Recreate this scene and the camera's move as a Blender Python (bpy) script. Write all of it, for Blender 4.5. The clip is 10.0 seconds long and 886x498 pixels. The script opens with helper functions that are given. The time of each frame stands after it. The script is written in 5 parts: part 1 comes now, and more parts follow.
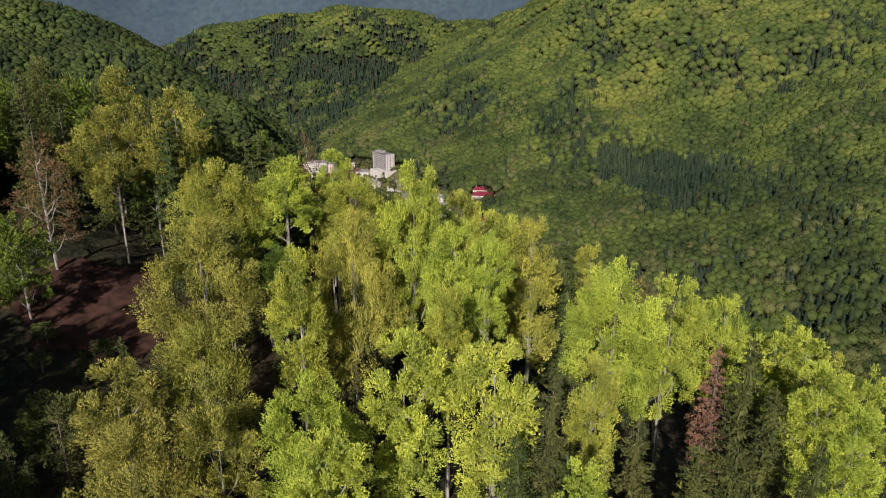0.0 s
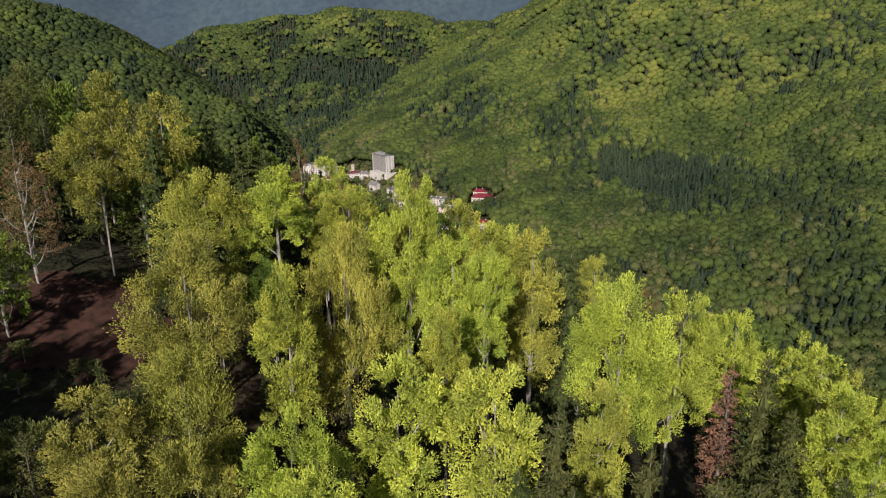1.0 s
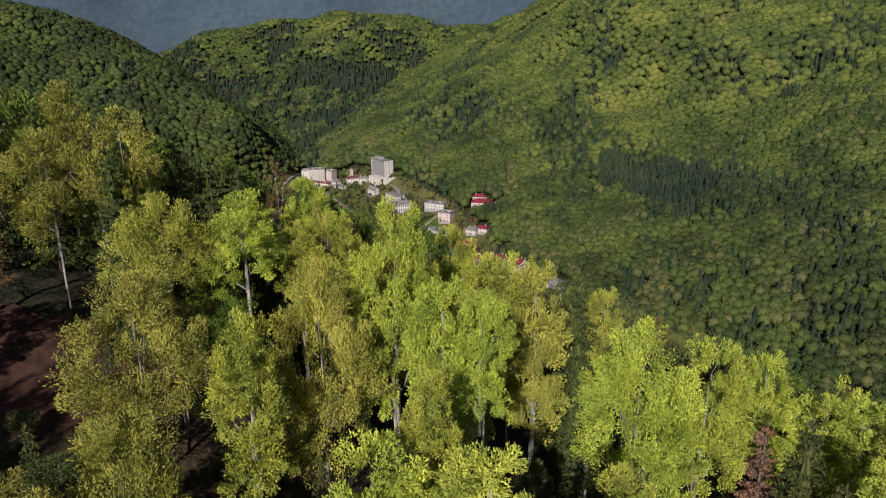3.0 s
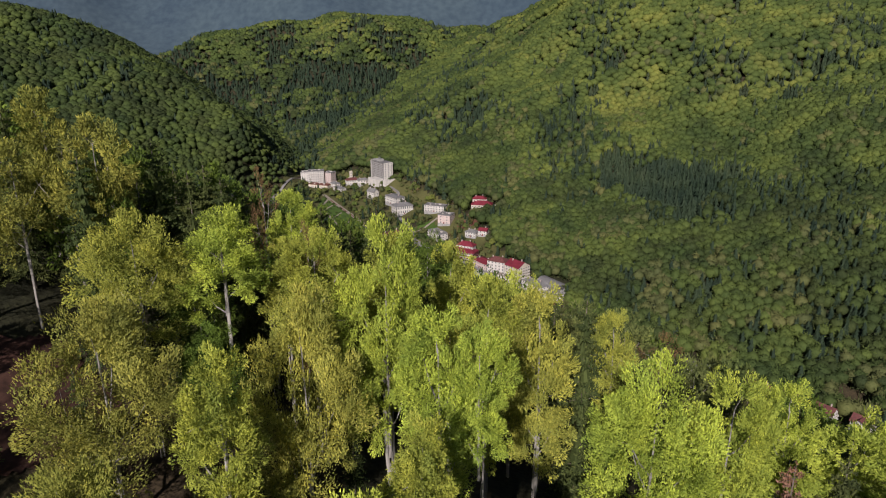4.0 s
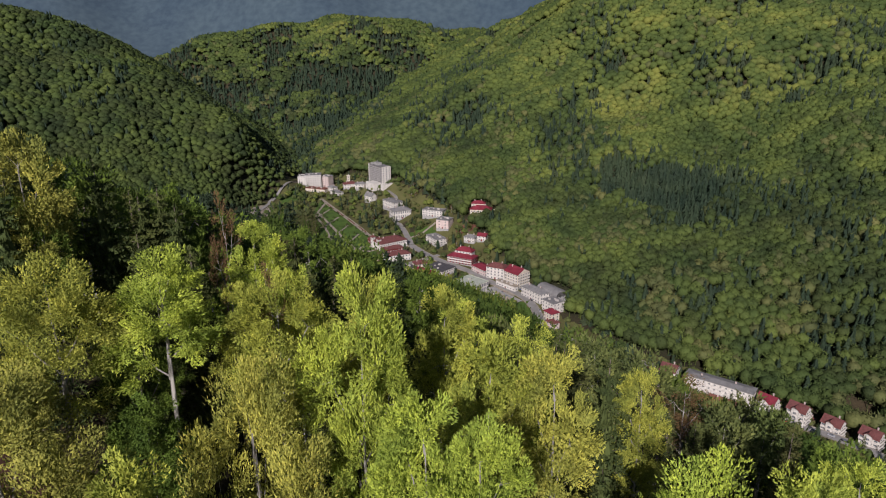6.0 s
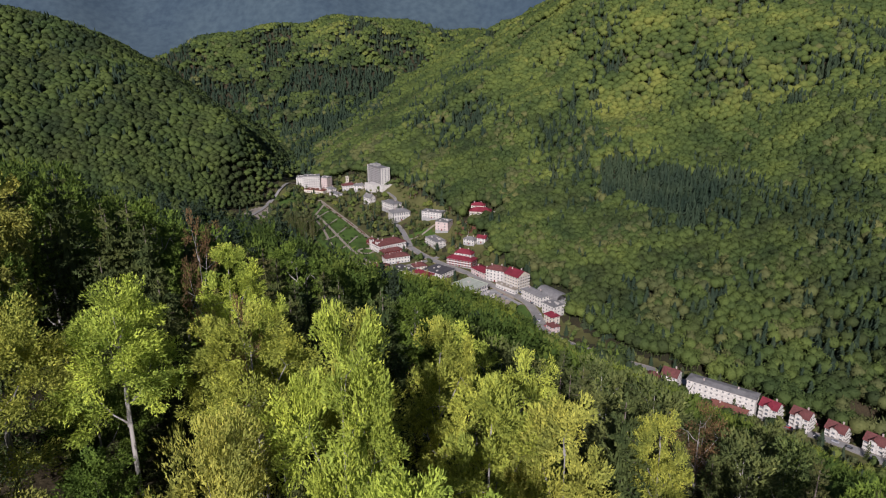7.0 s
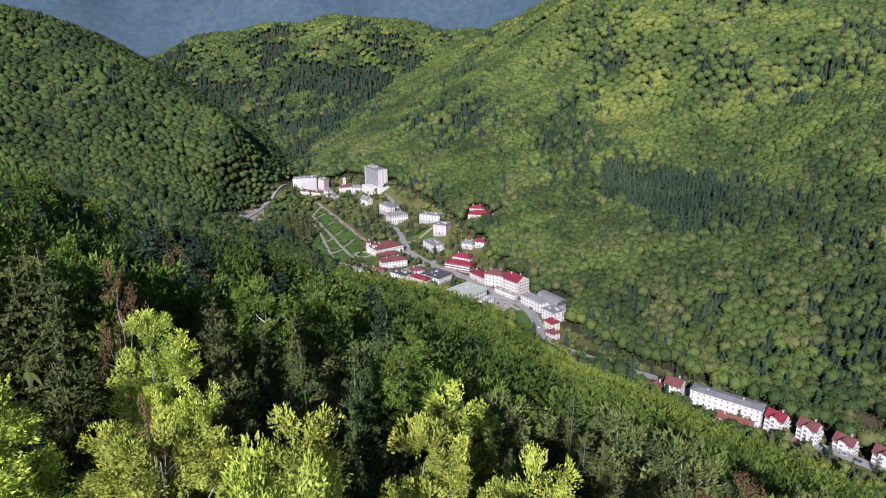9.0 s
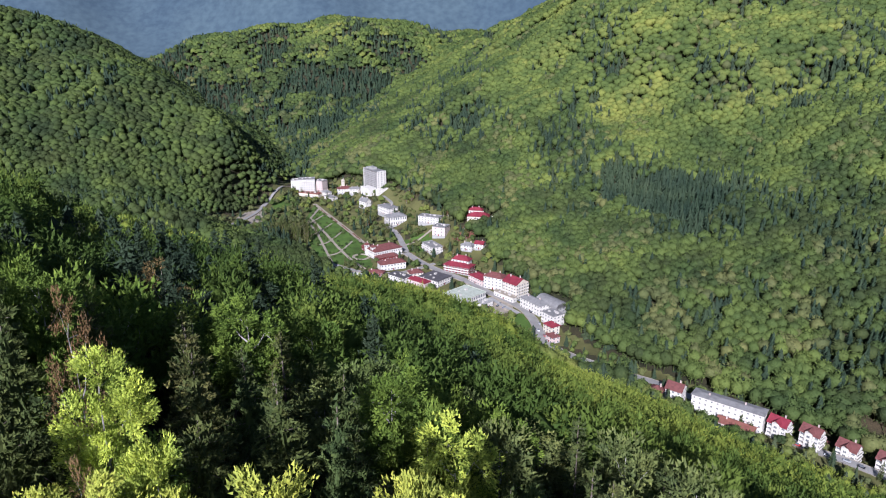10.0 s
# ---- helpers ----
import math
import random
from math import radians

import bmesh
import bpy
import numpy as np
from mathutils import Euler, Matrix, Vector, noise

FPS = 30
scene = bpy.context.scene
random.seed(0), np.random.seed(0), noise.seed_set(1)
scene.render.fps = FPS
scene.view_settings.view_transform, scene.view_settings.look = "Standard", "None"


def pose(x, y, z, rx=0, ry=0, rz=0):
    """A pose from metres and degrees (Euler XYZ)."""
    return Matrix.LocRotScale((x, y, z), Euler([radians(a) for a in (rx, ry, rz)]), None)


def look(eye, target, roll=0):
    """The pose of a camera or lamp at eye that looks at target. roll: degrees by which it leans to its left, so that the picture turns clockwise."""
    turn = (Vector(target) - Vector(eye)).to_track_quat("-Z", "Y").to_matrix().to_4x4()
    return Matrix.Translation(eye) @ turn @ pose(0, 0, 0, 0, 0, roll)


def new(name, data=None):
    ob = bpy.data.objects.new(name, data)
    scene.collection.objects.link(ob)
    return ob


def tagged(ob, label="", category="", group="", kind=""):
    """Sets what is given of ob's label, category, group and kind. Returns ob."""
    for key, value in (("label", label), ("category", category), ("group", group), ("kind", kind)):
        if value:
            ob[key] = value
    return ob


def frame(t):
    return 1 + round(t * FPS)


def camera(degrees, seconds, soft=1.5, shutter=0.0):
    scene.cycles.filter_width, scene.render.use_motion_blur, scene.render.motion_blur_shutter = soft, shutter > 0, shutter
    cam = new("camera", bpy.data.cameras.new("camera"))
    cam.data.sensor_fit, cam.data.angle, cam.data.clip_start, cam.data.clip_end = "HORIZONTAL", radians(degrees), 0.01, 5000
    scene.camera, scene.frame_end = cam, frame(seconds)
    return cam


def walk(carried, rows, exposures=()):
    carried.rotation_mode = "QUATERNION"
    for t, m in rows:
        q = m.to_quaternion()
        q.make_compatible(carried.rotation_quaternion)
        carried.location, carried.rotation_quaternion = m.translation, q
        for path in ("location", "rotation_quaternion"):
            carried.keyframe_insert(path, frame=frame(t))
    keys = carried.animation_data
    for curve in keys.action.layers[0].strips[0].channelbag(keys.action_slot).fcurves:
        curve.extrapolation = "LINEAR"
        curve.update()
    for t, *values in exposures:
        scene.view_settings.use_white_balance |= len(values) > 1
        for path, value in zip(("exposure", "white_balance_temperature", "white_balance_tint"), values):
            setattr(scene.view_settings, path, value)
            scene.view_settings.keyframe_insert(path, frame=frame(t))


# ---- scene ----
cam = camera(66.0, 10.0, 1.1)
METRES, EYE, TILT = 60.0, 255.0, -18.7
# seconds, right, ahead, up (in walk lengths), yaw, pitch, roll (degrees)
ROWS = [
    (0.0, 0.0, 0.0, 0.0, 0.0, 0.0, 0.0),
    (0.5, 0.0021, 0.0292, 0.0107, 0.011, 0.05, 0.06),
    (1.0, 0.0052, 0.0612, 0.022, 0.024, 0.101, 0.121),
    (1.5, 0.0091, 0.0946, 0.0339, 0.031, 0.163, 0.15),
    (2.0, 0.013, 0.1308, 0.0463, 0.048, 0.253, 0.2),
    (2.5, 0.0172, 0.169, 0.0594, 0.048, 0.32, 0.231),
    (4.0, 0.0272, 0.2971, 0.1029, 0.055, 0.463, 0.255),
    (4.5, 0.0293, 0.3407, 0.1174, 0.027, 0.506, 0.261),
    (5.0, 0.0324, 0.3891, 0.1325, 0.003, 0.572, 0.238),
    (5.5, 0.0344, 0.439, 0.1475, -0.015, 0.624, 0.249),
    (6.0, 0.0361, 0.4884, 0.1631, -0.038, 0.659, 0.234),
    (7.5, 0.0451, 0.6381, 0.2165, -0.094, 0.696, 0.192),
    (8.0, 0.0484, 0.6904, 0.2355, -0.124, 0.699, 0.17),
    (8.5, 0.0518, 0.7421, 0.253, -0.159, 0.685, 0.147),
    (9.0, 0.0552, 0.793, 0.2704, -0.183, 0.685, 0.105),
    (9.5, 0.0579, 0.8404, 0.2828, -0.222, 0.724, 0.072),
    (10.0, 0.0614, 0.882, 0.295, -0.252, 0.771, 0.063),
]
walk(cam, [(t, pose(0, 0, EYE, TILT, 0, 0) @ pose(METRES * x, METRES * y, METRES * z, 90 + pitch, roll, yaw))
           for t, x, y, z, yaw, pitch, roll in ROWS],
     exposures=[(0.0, 0.21, 6300, 21), (2.5, 0.11, 6200, 21), (4.0, 0.03, 6100, 22), (6.0, 0.03, 5950, 23), (8.0, 0.36, 5600, 23), (10.0, 0.86, 5300, 23)])

# ---- world and sun ----
SUN_FROM = Vector((-0.24, -1.0, 0.0)).normalized()   # horizontal way towards the sun
SUN_UP = 29.5                                          # degrees above the horizon
world = bpy.data.worlds.new("sky")
scene.world = world
world.use_nodes = True
sky = world.node_tree.nodes.new("ShaderNodeTexSky")
sky.sky_type, sky.sun_disc = "NISHITA", False
sky.sun_elevation = radians(SUN_UP)
sky.sun_rotation = math.atan2(SUN_FROM.x, SUN_FROM.y)
world.node_tree.links.new(sky.outputs["Color"], world.node_tree.nodes["Background"].inputs["Color"])
world.node_tree.nodes["Background"].inputs["Strength"].default_value = 0.04
lamp = bpy.data.lights.new("sun", "SUN")
lamp.energy, lamp.angle, lamp.color = 5.0, radians(0.6), (1.0, 0.93, 0.8)
sun = new("sun", lamp)
sun.matrix_world = look(SUN_FROM * 400 + Vector((0, 0, 400 * math.tan(radians(SUN_UP)) + 300)), (0, 0, 300))
# ---- the lie of the land ----
# the stream's line through the valley: x, y, height of the valley floor
VALLEY = [(620, 60, -22), (430, 250, -12), (250, 425, -4), (165, 520, 1), (96, 606, 4), (34, 686, 6), (-48, 790, 12),
          (-125, 930, 18), (-210, 1080, 24), (-262, 1260, 30), (-345, 1470, 38), (-500, 1640, 52), (-900, 1800, 85), (-1900, 2000, 190)]
GULLY_LEFT = [(-200, 905, 24), (-420, 800, 60), (-800, 560, 130), (-1500, 200, 220)]
GULLY_BACK = [(-250, 1200, 30), (-170, 1480, 85), (60, 2000, 205), (600, 2800, 330)]
SIDE_LANE = [(-185, 985, 22), (-222, 950, 25), (-240, 900, 28), (-262, 858, 33)]
NEAR_SLOPE = ((0, 38, 75, 123, 266, 381, 430, 480, 600, 2000), (0, 0, 8, 38, 127, 202, 217, 224, 228, 260))
FAR_SLOPE = ((0, 35, 85, 150, 200, 256, 333, 560, 900, 1500, 3000), (0, 2, 22, 42, 60, 88, 118, 232, 380, 520, 640))
LEFT_SLOPE = ((0, 16, 59, 101, 177, 227, 311, 398, 600, 2000), (0, 2, 44, 90, 138, 176, 216, 238, 262, 280))
NEAR_BACK = ((0, 20, 200, 465, 540, 680, 735, 775, 805, 850, 1000, 2500), (0, 1, 40, 95, 112, 138, 155, 178, 200, 215, 235, 260))
SIDE_SLOPE = ((0, 20, 100, 250, 500, 900, 2000), (0, 2, 36, 105, 215, 330, 420))


def along(line, x, y):
    """Distance to a line of points, which side (plus: to its right), and the height along it."""
    best, side, high = np.full(np.shape(x), 1e9), np.ones(np.shape(x)), np.zeros(np.shape(x))
    for (ax, ay, az), (bx, by, bz) in zip(line, line[1:]):
        dx, dy = bx - ax, by - ay
        k = np.clip(((x - ax) * dx + (y - ay) * dy) / (dx * dx + dy * dy), 0, 1)
        d = np.hypot(x - ax - k * dx, y - ay - k * dy)
        near = d < best
        best = np.where(near, d, best)
        side = np.where(near, np.sign((x - ax) * dy - (y - ay) * dx), side)
        high = np.where(near, az + k * (bz - az), high)
    return best, side, high


def lower_of(a, b, soft):
    """The lower of two slopes, with a rounded meeting line."""
    h = np.clip(0.5 + 0.5 * (b - a) / soft, 0, 1)
    return b + (a - b) * h - soft * h * (1 - h)


def waves(x, y):
    """Folds and gullies of the hillsides, about -1 to 1."""
    return (0.5 * np.sin(0.0123 * x + 0.0071 * y + 1.3) + 0.4 * np.sin(-0.0087 * x + 0.0163 * y + 0.4)
            + 0.3 * np.sin(0.031 * x + 0.013 * y + 2.2) + 0.25 * np.sin(-0.017 * x + 0.034 * y))


def land(x, y):
    """Height of the ground."""
    x, y = np.asarray(x, float), np.asarray(y, float)
    d, side, floor = along(VALLEY, x, y)
    dl, side_l, fl = along(GULLY_LEFT, x, y)
    db, side_b, fb = along(GULLY_BACK, x, y)
    rough = waves(x, y)
    flat = np.interp(0.82 * y - 0.57 * x, (440, 510, 560, 600, 690, 860, 950, 1000), (0, 16, 34, 48, 70, 70, 40, 10))
    near = floor + np.interp(np.clip(d - flat, 0, None), *NEAR_SLOPE)
    upper = np.clip((0.82 * y - 0.57 * x - 950) / 90, 0, 1)
    near = near + upper * (floor + np.interp(d, *LEFT_SLOPE) - near)
    far = floor + np.interp(d, *FAR_SLOPE)
    far = floor + (far - floor) * np.interp(0.82 * y - 0.57 * x, (300, 500, 650, 800, 1200), (0.8, 0.87, 1.0, 1.3, 1.35))
    left = fl + np.where(side_l < 0, np.interp(dl, *NEAR_BACK), np.interp(dl, *SIDE_SLOPE))
    back = fb + np.interp(db, *SIDE_SLOPE)
    h = np.where(side > 0, lower_of(far, back, 25), lower_of(near, left, 12))
    # the hill at the valley's head, and the shoulder on the left, end below the skyline behind
    middle = (side > 0) & (side_b < 0)
    top = np.interp(x, (-1300, -800, -690, -450, -330, -150, -60, 200), (90, 160, 202, 252, 266, 256, 240, 250)) - np.clip(y - 2150, 0, 900) * 0.35
    h = np.where(middle, lower_of(h, top, 30), h)
    h = np.where(side < 0, lower_of(h, 268 - np.clip(y - 1500, 0, 600) * 0.3 + 0 * x, 40), h)
    # the brow of the left hill
    brow = np.interp(x / np.maximum(y - 46, 60), (-0.75, -0.613, -0.537, -0.463, -0.388, -0.314, -0.276, -0.238, -0.206), (0.03, 0.0214, 0.0102, -0.0198, -0.0543, -0.1136, -0.150, -0.192, -0.218))
    h = np.where((side < 0) & (y > 700), lower_of(h, np.maximum(255 + (y - 46) * brow - 16, floor + 14 + 0.35 * d), 18), h)
    h = h + 12 * np.exp(-((x + 60) ** 2 + (y - 97) ** 2) / 32 ** 2)
    hills = np.clip((d - 60) / 300, 0, 1) * np.where(np.hypot(x, y - 60) < 420, np.clip((np.hypot(x, y - 60) - 180) / 240, 0, 1), 1)
    h = h + hills * 16 * rough
    # the near slope sinks to a hollow on its left and swells into a spur ahead
    away, turn = np.hypot(x, y - 56), x / np.maximum(y - 40, 30)
    swell = np.interp(turn, (-0.56, -0.45, -0.3, -0.195, -0.1, 0, 0.045, 0.097, 0.141, 0.178, 0.232, 0.296, 0.389, 0.483, 0.58, 0.68, 0.9),
                      (-14, -18, -27, -22, -6, 4, 7, 9, 7, 4, 6, 8.5, 10, 9, 7.5, 7.5, 2))
    span = np.where(swell < 0, np.interp(away, (190, 340, 520, 700), (0, 1, 1, 0)), np.interp(away, (150, 265, 430, 490), (0, 1, 1, 0)))
    h = h + np.where((side < 0) & (y > 60), swell * span, 0)
    # its edge, on the left, sinks towards the side valley
    edge = np.interp(x / np.maximum(y - 56, 60), (-0.8, -0.657, -0.56, -0.495, -0.413, -0.329, -0.26), (-0.2, -0.229, -0.252, -0.273, -0.295, -0.322, -0.35))
    low = 255 + (y - 56) * edge - 18 + 1.2 * np.clip(y - 720, 0, 200)
    h = np.where((side < 0) & (y > 330) & (y < 900) & (x < -0.27 * (y - 56)), lower_of(h, low, 10), h)
    return h

# ---- small helpers ----
rng = np.random.default_rng(7)


def mesh_of(name, verts, faces, mats, smooth=False, slots=None):
    """A mesh from arrays of corners and of faces with equally many corners each."""
    verts, faces = np.asarray(verts, np.float32), np.asarray(faces, np.int32)
    n = faces.shape[1]
    me = bpy.data.meshes.new(name)
    me.vertices.add(len(verts))
    me.vertices.foreach_set("co", verts.ravel())
    me.loops.add(faces.size)
    me.loops.foreach_set("vertex_index", faces.ravel())
    me.polygons.add(len(faces))
    me.polygons.foreach_set("loop_start", np.arange(0, faces.size, n, dtype=np.int32))
    me.polygons.foreach_set("use_smooth", np.full(len(faces), smooth))
    for m in mats if isinstance(mats, (list, tuple)) else [mats]:
        me.materials.append(m)
    if slots is not None:
        me.polygons.foreach_set("material_index", np.asarray(slots, np.int32))
    me.update()
    return me


def part(name, data, parent, label=""):
    """A mesh object, as a part of a thing or of a part."""
    ob = new(name, data)
    ob.parent = parent
    return tagged(ob, label)


def thing(name, label, category, group="", kind="", data=None, at=None):
    ob = new(name, data)
    if at is not None:
        ob.matrix_world = at
    return tagged(ob, label, category, group, kind)


# ---- materials ----
def material(name, base, rough=0.85):
    m = bpy.data.materials.new(name)
    m.use_nodes = True
    b = m.node_tree.nodes["Principled BSDF"]
    b.inputs["Base Color"].default_value = (*base, 1)
    b.inputs["Roughness"].default_value = rough
    b.inputs["Specular IOR Level"].default_value = 0.25
    return m, m.node_tree.nodes, m.node_tree.links, b


def ramp(nodes, stops):
    r = nodes.new("ShaderNodeValToRGB")
    while len(r.color_ramp.elements) < len(stops):
        r.color_ramp.elements.new(0.5)
    for e, (at, c) in zip(r.color_ramp.elements, stops):
        e.position, e.color = at, (*c, 1)
    return r


def noise_at(nodes, links, scale, detail=3, source="Object"):
    co = nodes.new("ShaderNodeTexCoord")
    n = nodes.new("ShaderNodeTexNoise")
    n.inputs["Scale"].default_value, n.inputs["Detail"].default_value = scale, detail
    links.new(co.outputs[source], n.inputs["Vector"])
    return n


def blend(nodes, links, a, b, how="MIX", factor=0.5):
    """a and b mixed; a, b and the factor are sockets or values."""
    mix = nodes.new("ShaderNodeMix")
    mix.data_type, mix.blend_type = "RGBA", how
    for value, slot in ((factor, 0), (a, 6), (b, 7)):
        if isinstance(value, (int, float)):
            mix.inputs[slot].default_value = value
        elif isinstance(value, tuple):
            mix.inputs[slot].default_value = (*value, 1)
        else:
            links.new(value, mix.inputs[slot])
    return mix.outputs[2]


def foliage(name, tones, by="island", patch=0.02, fine=2.0, glow=0.35, bump=0.0):
    """Leaves: tones by tree or clump, larger patches over the stand, and light that passes through the leaves."""
    m, nodes, links, b = material(name, tones[0], 0.75)
    b.inputs["Specular IOR Level"].default_value = 0.1
    k = len(tones)
    if by == "object":
        pick = nodes.new("ShaderNodeObjectInfo").outputs["Random"]
    elif by == "tone":
        own = nodes.new("ShaderNodeAttribute")
        own.attribute_name = "tone"
        pick = own.outputs["Fac"]
    else:
        pick = nodes.new("ShaderNodeNewGeometry").outputs["Random Per Island"]
    r = ramp(nodes, [(i / (k - 1), c) for i, c in enumerate(tones)])
    links.new(pick, r.inputs[0])
    stand = noise_at(nodes, links, patch, 2)
    light = ramp(nodes, [(0.32, (0.66, 0.72, 0.76)), (0.68, (1.25, 1.18, 1.0))])
    links.new(stand.outputs[0], light.inputs[0])
    colour = blend(nodes, links, r.outputs[0], light.outputs[0], "MULTIPLY", 1.0)
    if by == "object":
        # sprays differ from bough to bough, and leaf from leaf
        own = nodes.new("ShaderNodeAttribute")
        own.attribute_name = "tone"
        spray = ramp(nodes, [(0.0, (0.72, 0.74, 0.7)), (1.0, (1.22, 1.2, 1.1))])
        links.new(own.outputs["Fac"], spray.inputs[0])
        colour = blend(nodes, links, colour, spray.outputs[0], "MULTIPLY", 1.0)
        one = ramp(nodes, [(0.0, (0.7, 0.74, 0.7)), (0.6, (1.0, 1.0, 1.0)), (1.0, (1.3, 1.24, 1.15))])
        links.new(nodes.new("ShaderNodeNewGeometry").outputs["Random Per Island"], one.inputs[0])
        colour = blend(nodes, links, colour, one.outputs[0], "MULTIPLY", 1.0)
    else:
        grain = noise_at(nodes, links, fine, 4)
        spots = ramp(nodes, [(0.3, (0.76, 0.8, 0.72)), (0.7, (1.2, 1.16, 1.12))])
        links.new(grain.outputs[0], spots.inputs[0])
        colour = blend(nodes, links, colour, spots.outputs[0], "MULTIPLY", 1.0)
    links.new(colour, b.inputs["Base Color"])
    if bump:
        rel = nodes.new("ShaderNodeBump")
        rel.inputs["Strength"].default_value, rel.inputs["Distance"].default_value = 1.0, bump
        links.new(grain.outputs[0], rel.inputs["Height"])
        links.new(rel.outputs[0], b.inputs["Normal"])
    if glow:
        thin = nodes.new("ShaderNodeBsdfTranslucent")
        links.new(colour, thin.inputs["Color"])
        mix = nodes.new("ShaderNodeMixShader")
        mix.inputs[0].default_value = glow
        links.new(b.outputs[0], mix.inputs[1])
        links.new(thin.outputs[0], mix.inputs[2])
        links.new(mix.outputs[0], nodes["Material Output"].inputs["Surface"])
    return m


def wall_paint(name, base, rough=0.8, scale=0.6, dirt=0.25):
    m, nodes, links, b = material(name, base, rough)
    n = noise_at(nodes, links, scale, 5)
    r = ramp(nodes, [(0.3, tuple(c * (1 - dirt) for c in base)), (0.62, base)])
    links.new(n.outputs[0], r.inputs[0])
    fine = noise_at(nodes, links, scale * 9, 3)
    g = ramp(nodes, [(0.3, (0.88,) * 3), (0.7, (1.06,) * 3)])
    links.new(fine.outputs[0], g.inputs[0])
    links.new(blend(nodes, links, r.outputs[0], g.outputs[0], "MULTIPLY", 1.0), b.inputs["Base Color"])
    return m


LIME = foliage("beech_leaf_lime", [(0.36, 0.46, 0.075), (0.43, 0.505, 0.09), (0.39, 0.495, 0.08), (0.45, 0.51, 0.095)], "object", 0.35, 1.6, 0.14)
OLIVE = foliage("beech_leaf_olive", [(0.335, 0.37, 0.075), (0.39, 0.41, 0.085), (0.36, 0.41, 0.075), (0.40, 0.39, 0.095)], "object", 0.35, 1.6, 0.14)
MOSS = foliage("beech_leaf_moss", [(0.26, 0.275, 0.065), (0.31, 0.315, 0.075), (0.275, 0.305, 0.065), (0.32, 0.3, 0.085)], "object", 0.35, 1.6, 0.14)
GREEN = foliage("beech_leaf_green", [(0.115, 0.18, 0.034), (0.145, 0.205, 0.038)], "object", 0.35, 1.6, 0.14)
# dull grey-green leaf, darkened further to stand for shade on the slope
DULL_SHADED = foliage("beech_leaf_dull_shaded", [(0.115, 0.145, 0.055), (0.15, 0.17, 0.06), (0.105, 0.145, 0.05)], "object", 0.35, 1.6, 0.14)
BUDDING = foliage("budding_twig", [(0.19, 0.12, 0.065), (0.23, 0.15, 0.085), (0.20, 0.15, 0.07)], "object", 0.3, 1.6, 0.2)
NEEDLE = foliage("fir_needle", [(0.075, 0.10, 0.035), (0.105, 0.12, 0.042), (0.065, 0.095, 0.035), (0.12, 0.12, 0.048)], "object", 0.3, 2.0, 0.12)
DEAD_NEEDLE = foliage("dead_needle", [(0.25, 0.135, 0.10), (0.29, 0.165, 0.13)], "object", 0.4, 2.0, 0.15)
# bluer than the near wood, with some distance haze put into the colour
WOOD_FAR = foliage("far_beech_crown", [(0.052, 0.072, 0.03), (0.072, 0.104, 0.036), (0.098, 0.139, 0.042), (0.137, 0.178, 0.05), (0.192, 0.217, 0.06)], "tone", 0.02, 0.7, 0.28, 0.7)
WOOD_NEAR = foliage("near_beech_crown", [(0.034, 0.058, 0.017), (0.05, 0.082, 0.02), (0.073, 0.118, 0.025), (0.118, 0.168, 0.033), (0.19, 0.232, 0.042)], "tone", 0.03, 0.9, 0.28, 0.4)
FIR_FAR = foliage("far_fir_crown", [(0.022, 0.038, 0.025), (0.032, 0.05, 0.031), (0.048, 0.063, 0.036)], "tone", 0.03, 0.8, 0.0)
BARE_FAR = foliage("far_budding_crown", [(0.078, 0.095, 0.04), (0.105, 0.115, 0.048), (0.09, 0.115, 0.042)], "tone", 0.03, 0.6, 0.1)


def bark_of(name, a, b2):
    m, nodes, links, b = material(name, a, 0.9)
    n = noise_at(nodes, links, 1.2, 6)
    r = ramp(nodes, [(0.35, a), (0.65, b2)])
    links.new(n.outputs[0], r.inputs[0])
    links.new(r.outputs[0], b.inputs["Base Color"])
    return m


BEECH_BARK = bark_of("beech_bark", (0.17, 0.16, 0.14), (0.38, 0.36, 0.32))
FIR_BARK = bark_of("fir_bark", (0.09, 0.07, 0.055), (0.2, 0.17, 0.14))


def soil():
    """Leaf litter under the wood, with moss and bare earth."""
    m, nodes, links, b = material("forest_floor", (0.1, 0.06, 0.03), 0.95)
    n = noise_at(nodes, links, 0.03, 6)
    r = ramp(nodes, [(0.3, (0.022, 0.026, 0.012)), (0.5, (0.04, 0.038, 0.018)), (0.72, (0.07, 0.05, 0.028))])
    links.new(n.outputs[0], r.inputs[0])
    fine = noise_at(nodes, links, 1.3, 8)
    g = ramp(nodes, [(0.3, (0.55,) * 3), (0.7, (1.3,) * 3)])
    links.new(fine.outputs[0], g.inputs[0])
    links.new(blend(nodes, links, r.outputs[0], g.outputs[0], "MULTIPLY", 1.0), b.inputs["Base Color"])
    rel = nodes.new("ShaderNodeBump")
    rel.inputs["Strength"].default_value, rel.inputs["Distance"].default_value = 0.8, 0.3
    links.new(fine.outputs[0], rel.inputs["Height"])
    links.new(rel.outputs[0], b.inputs["Normal"])
    return m


SOIL = soil()


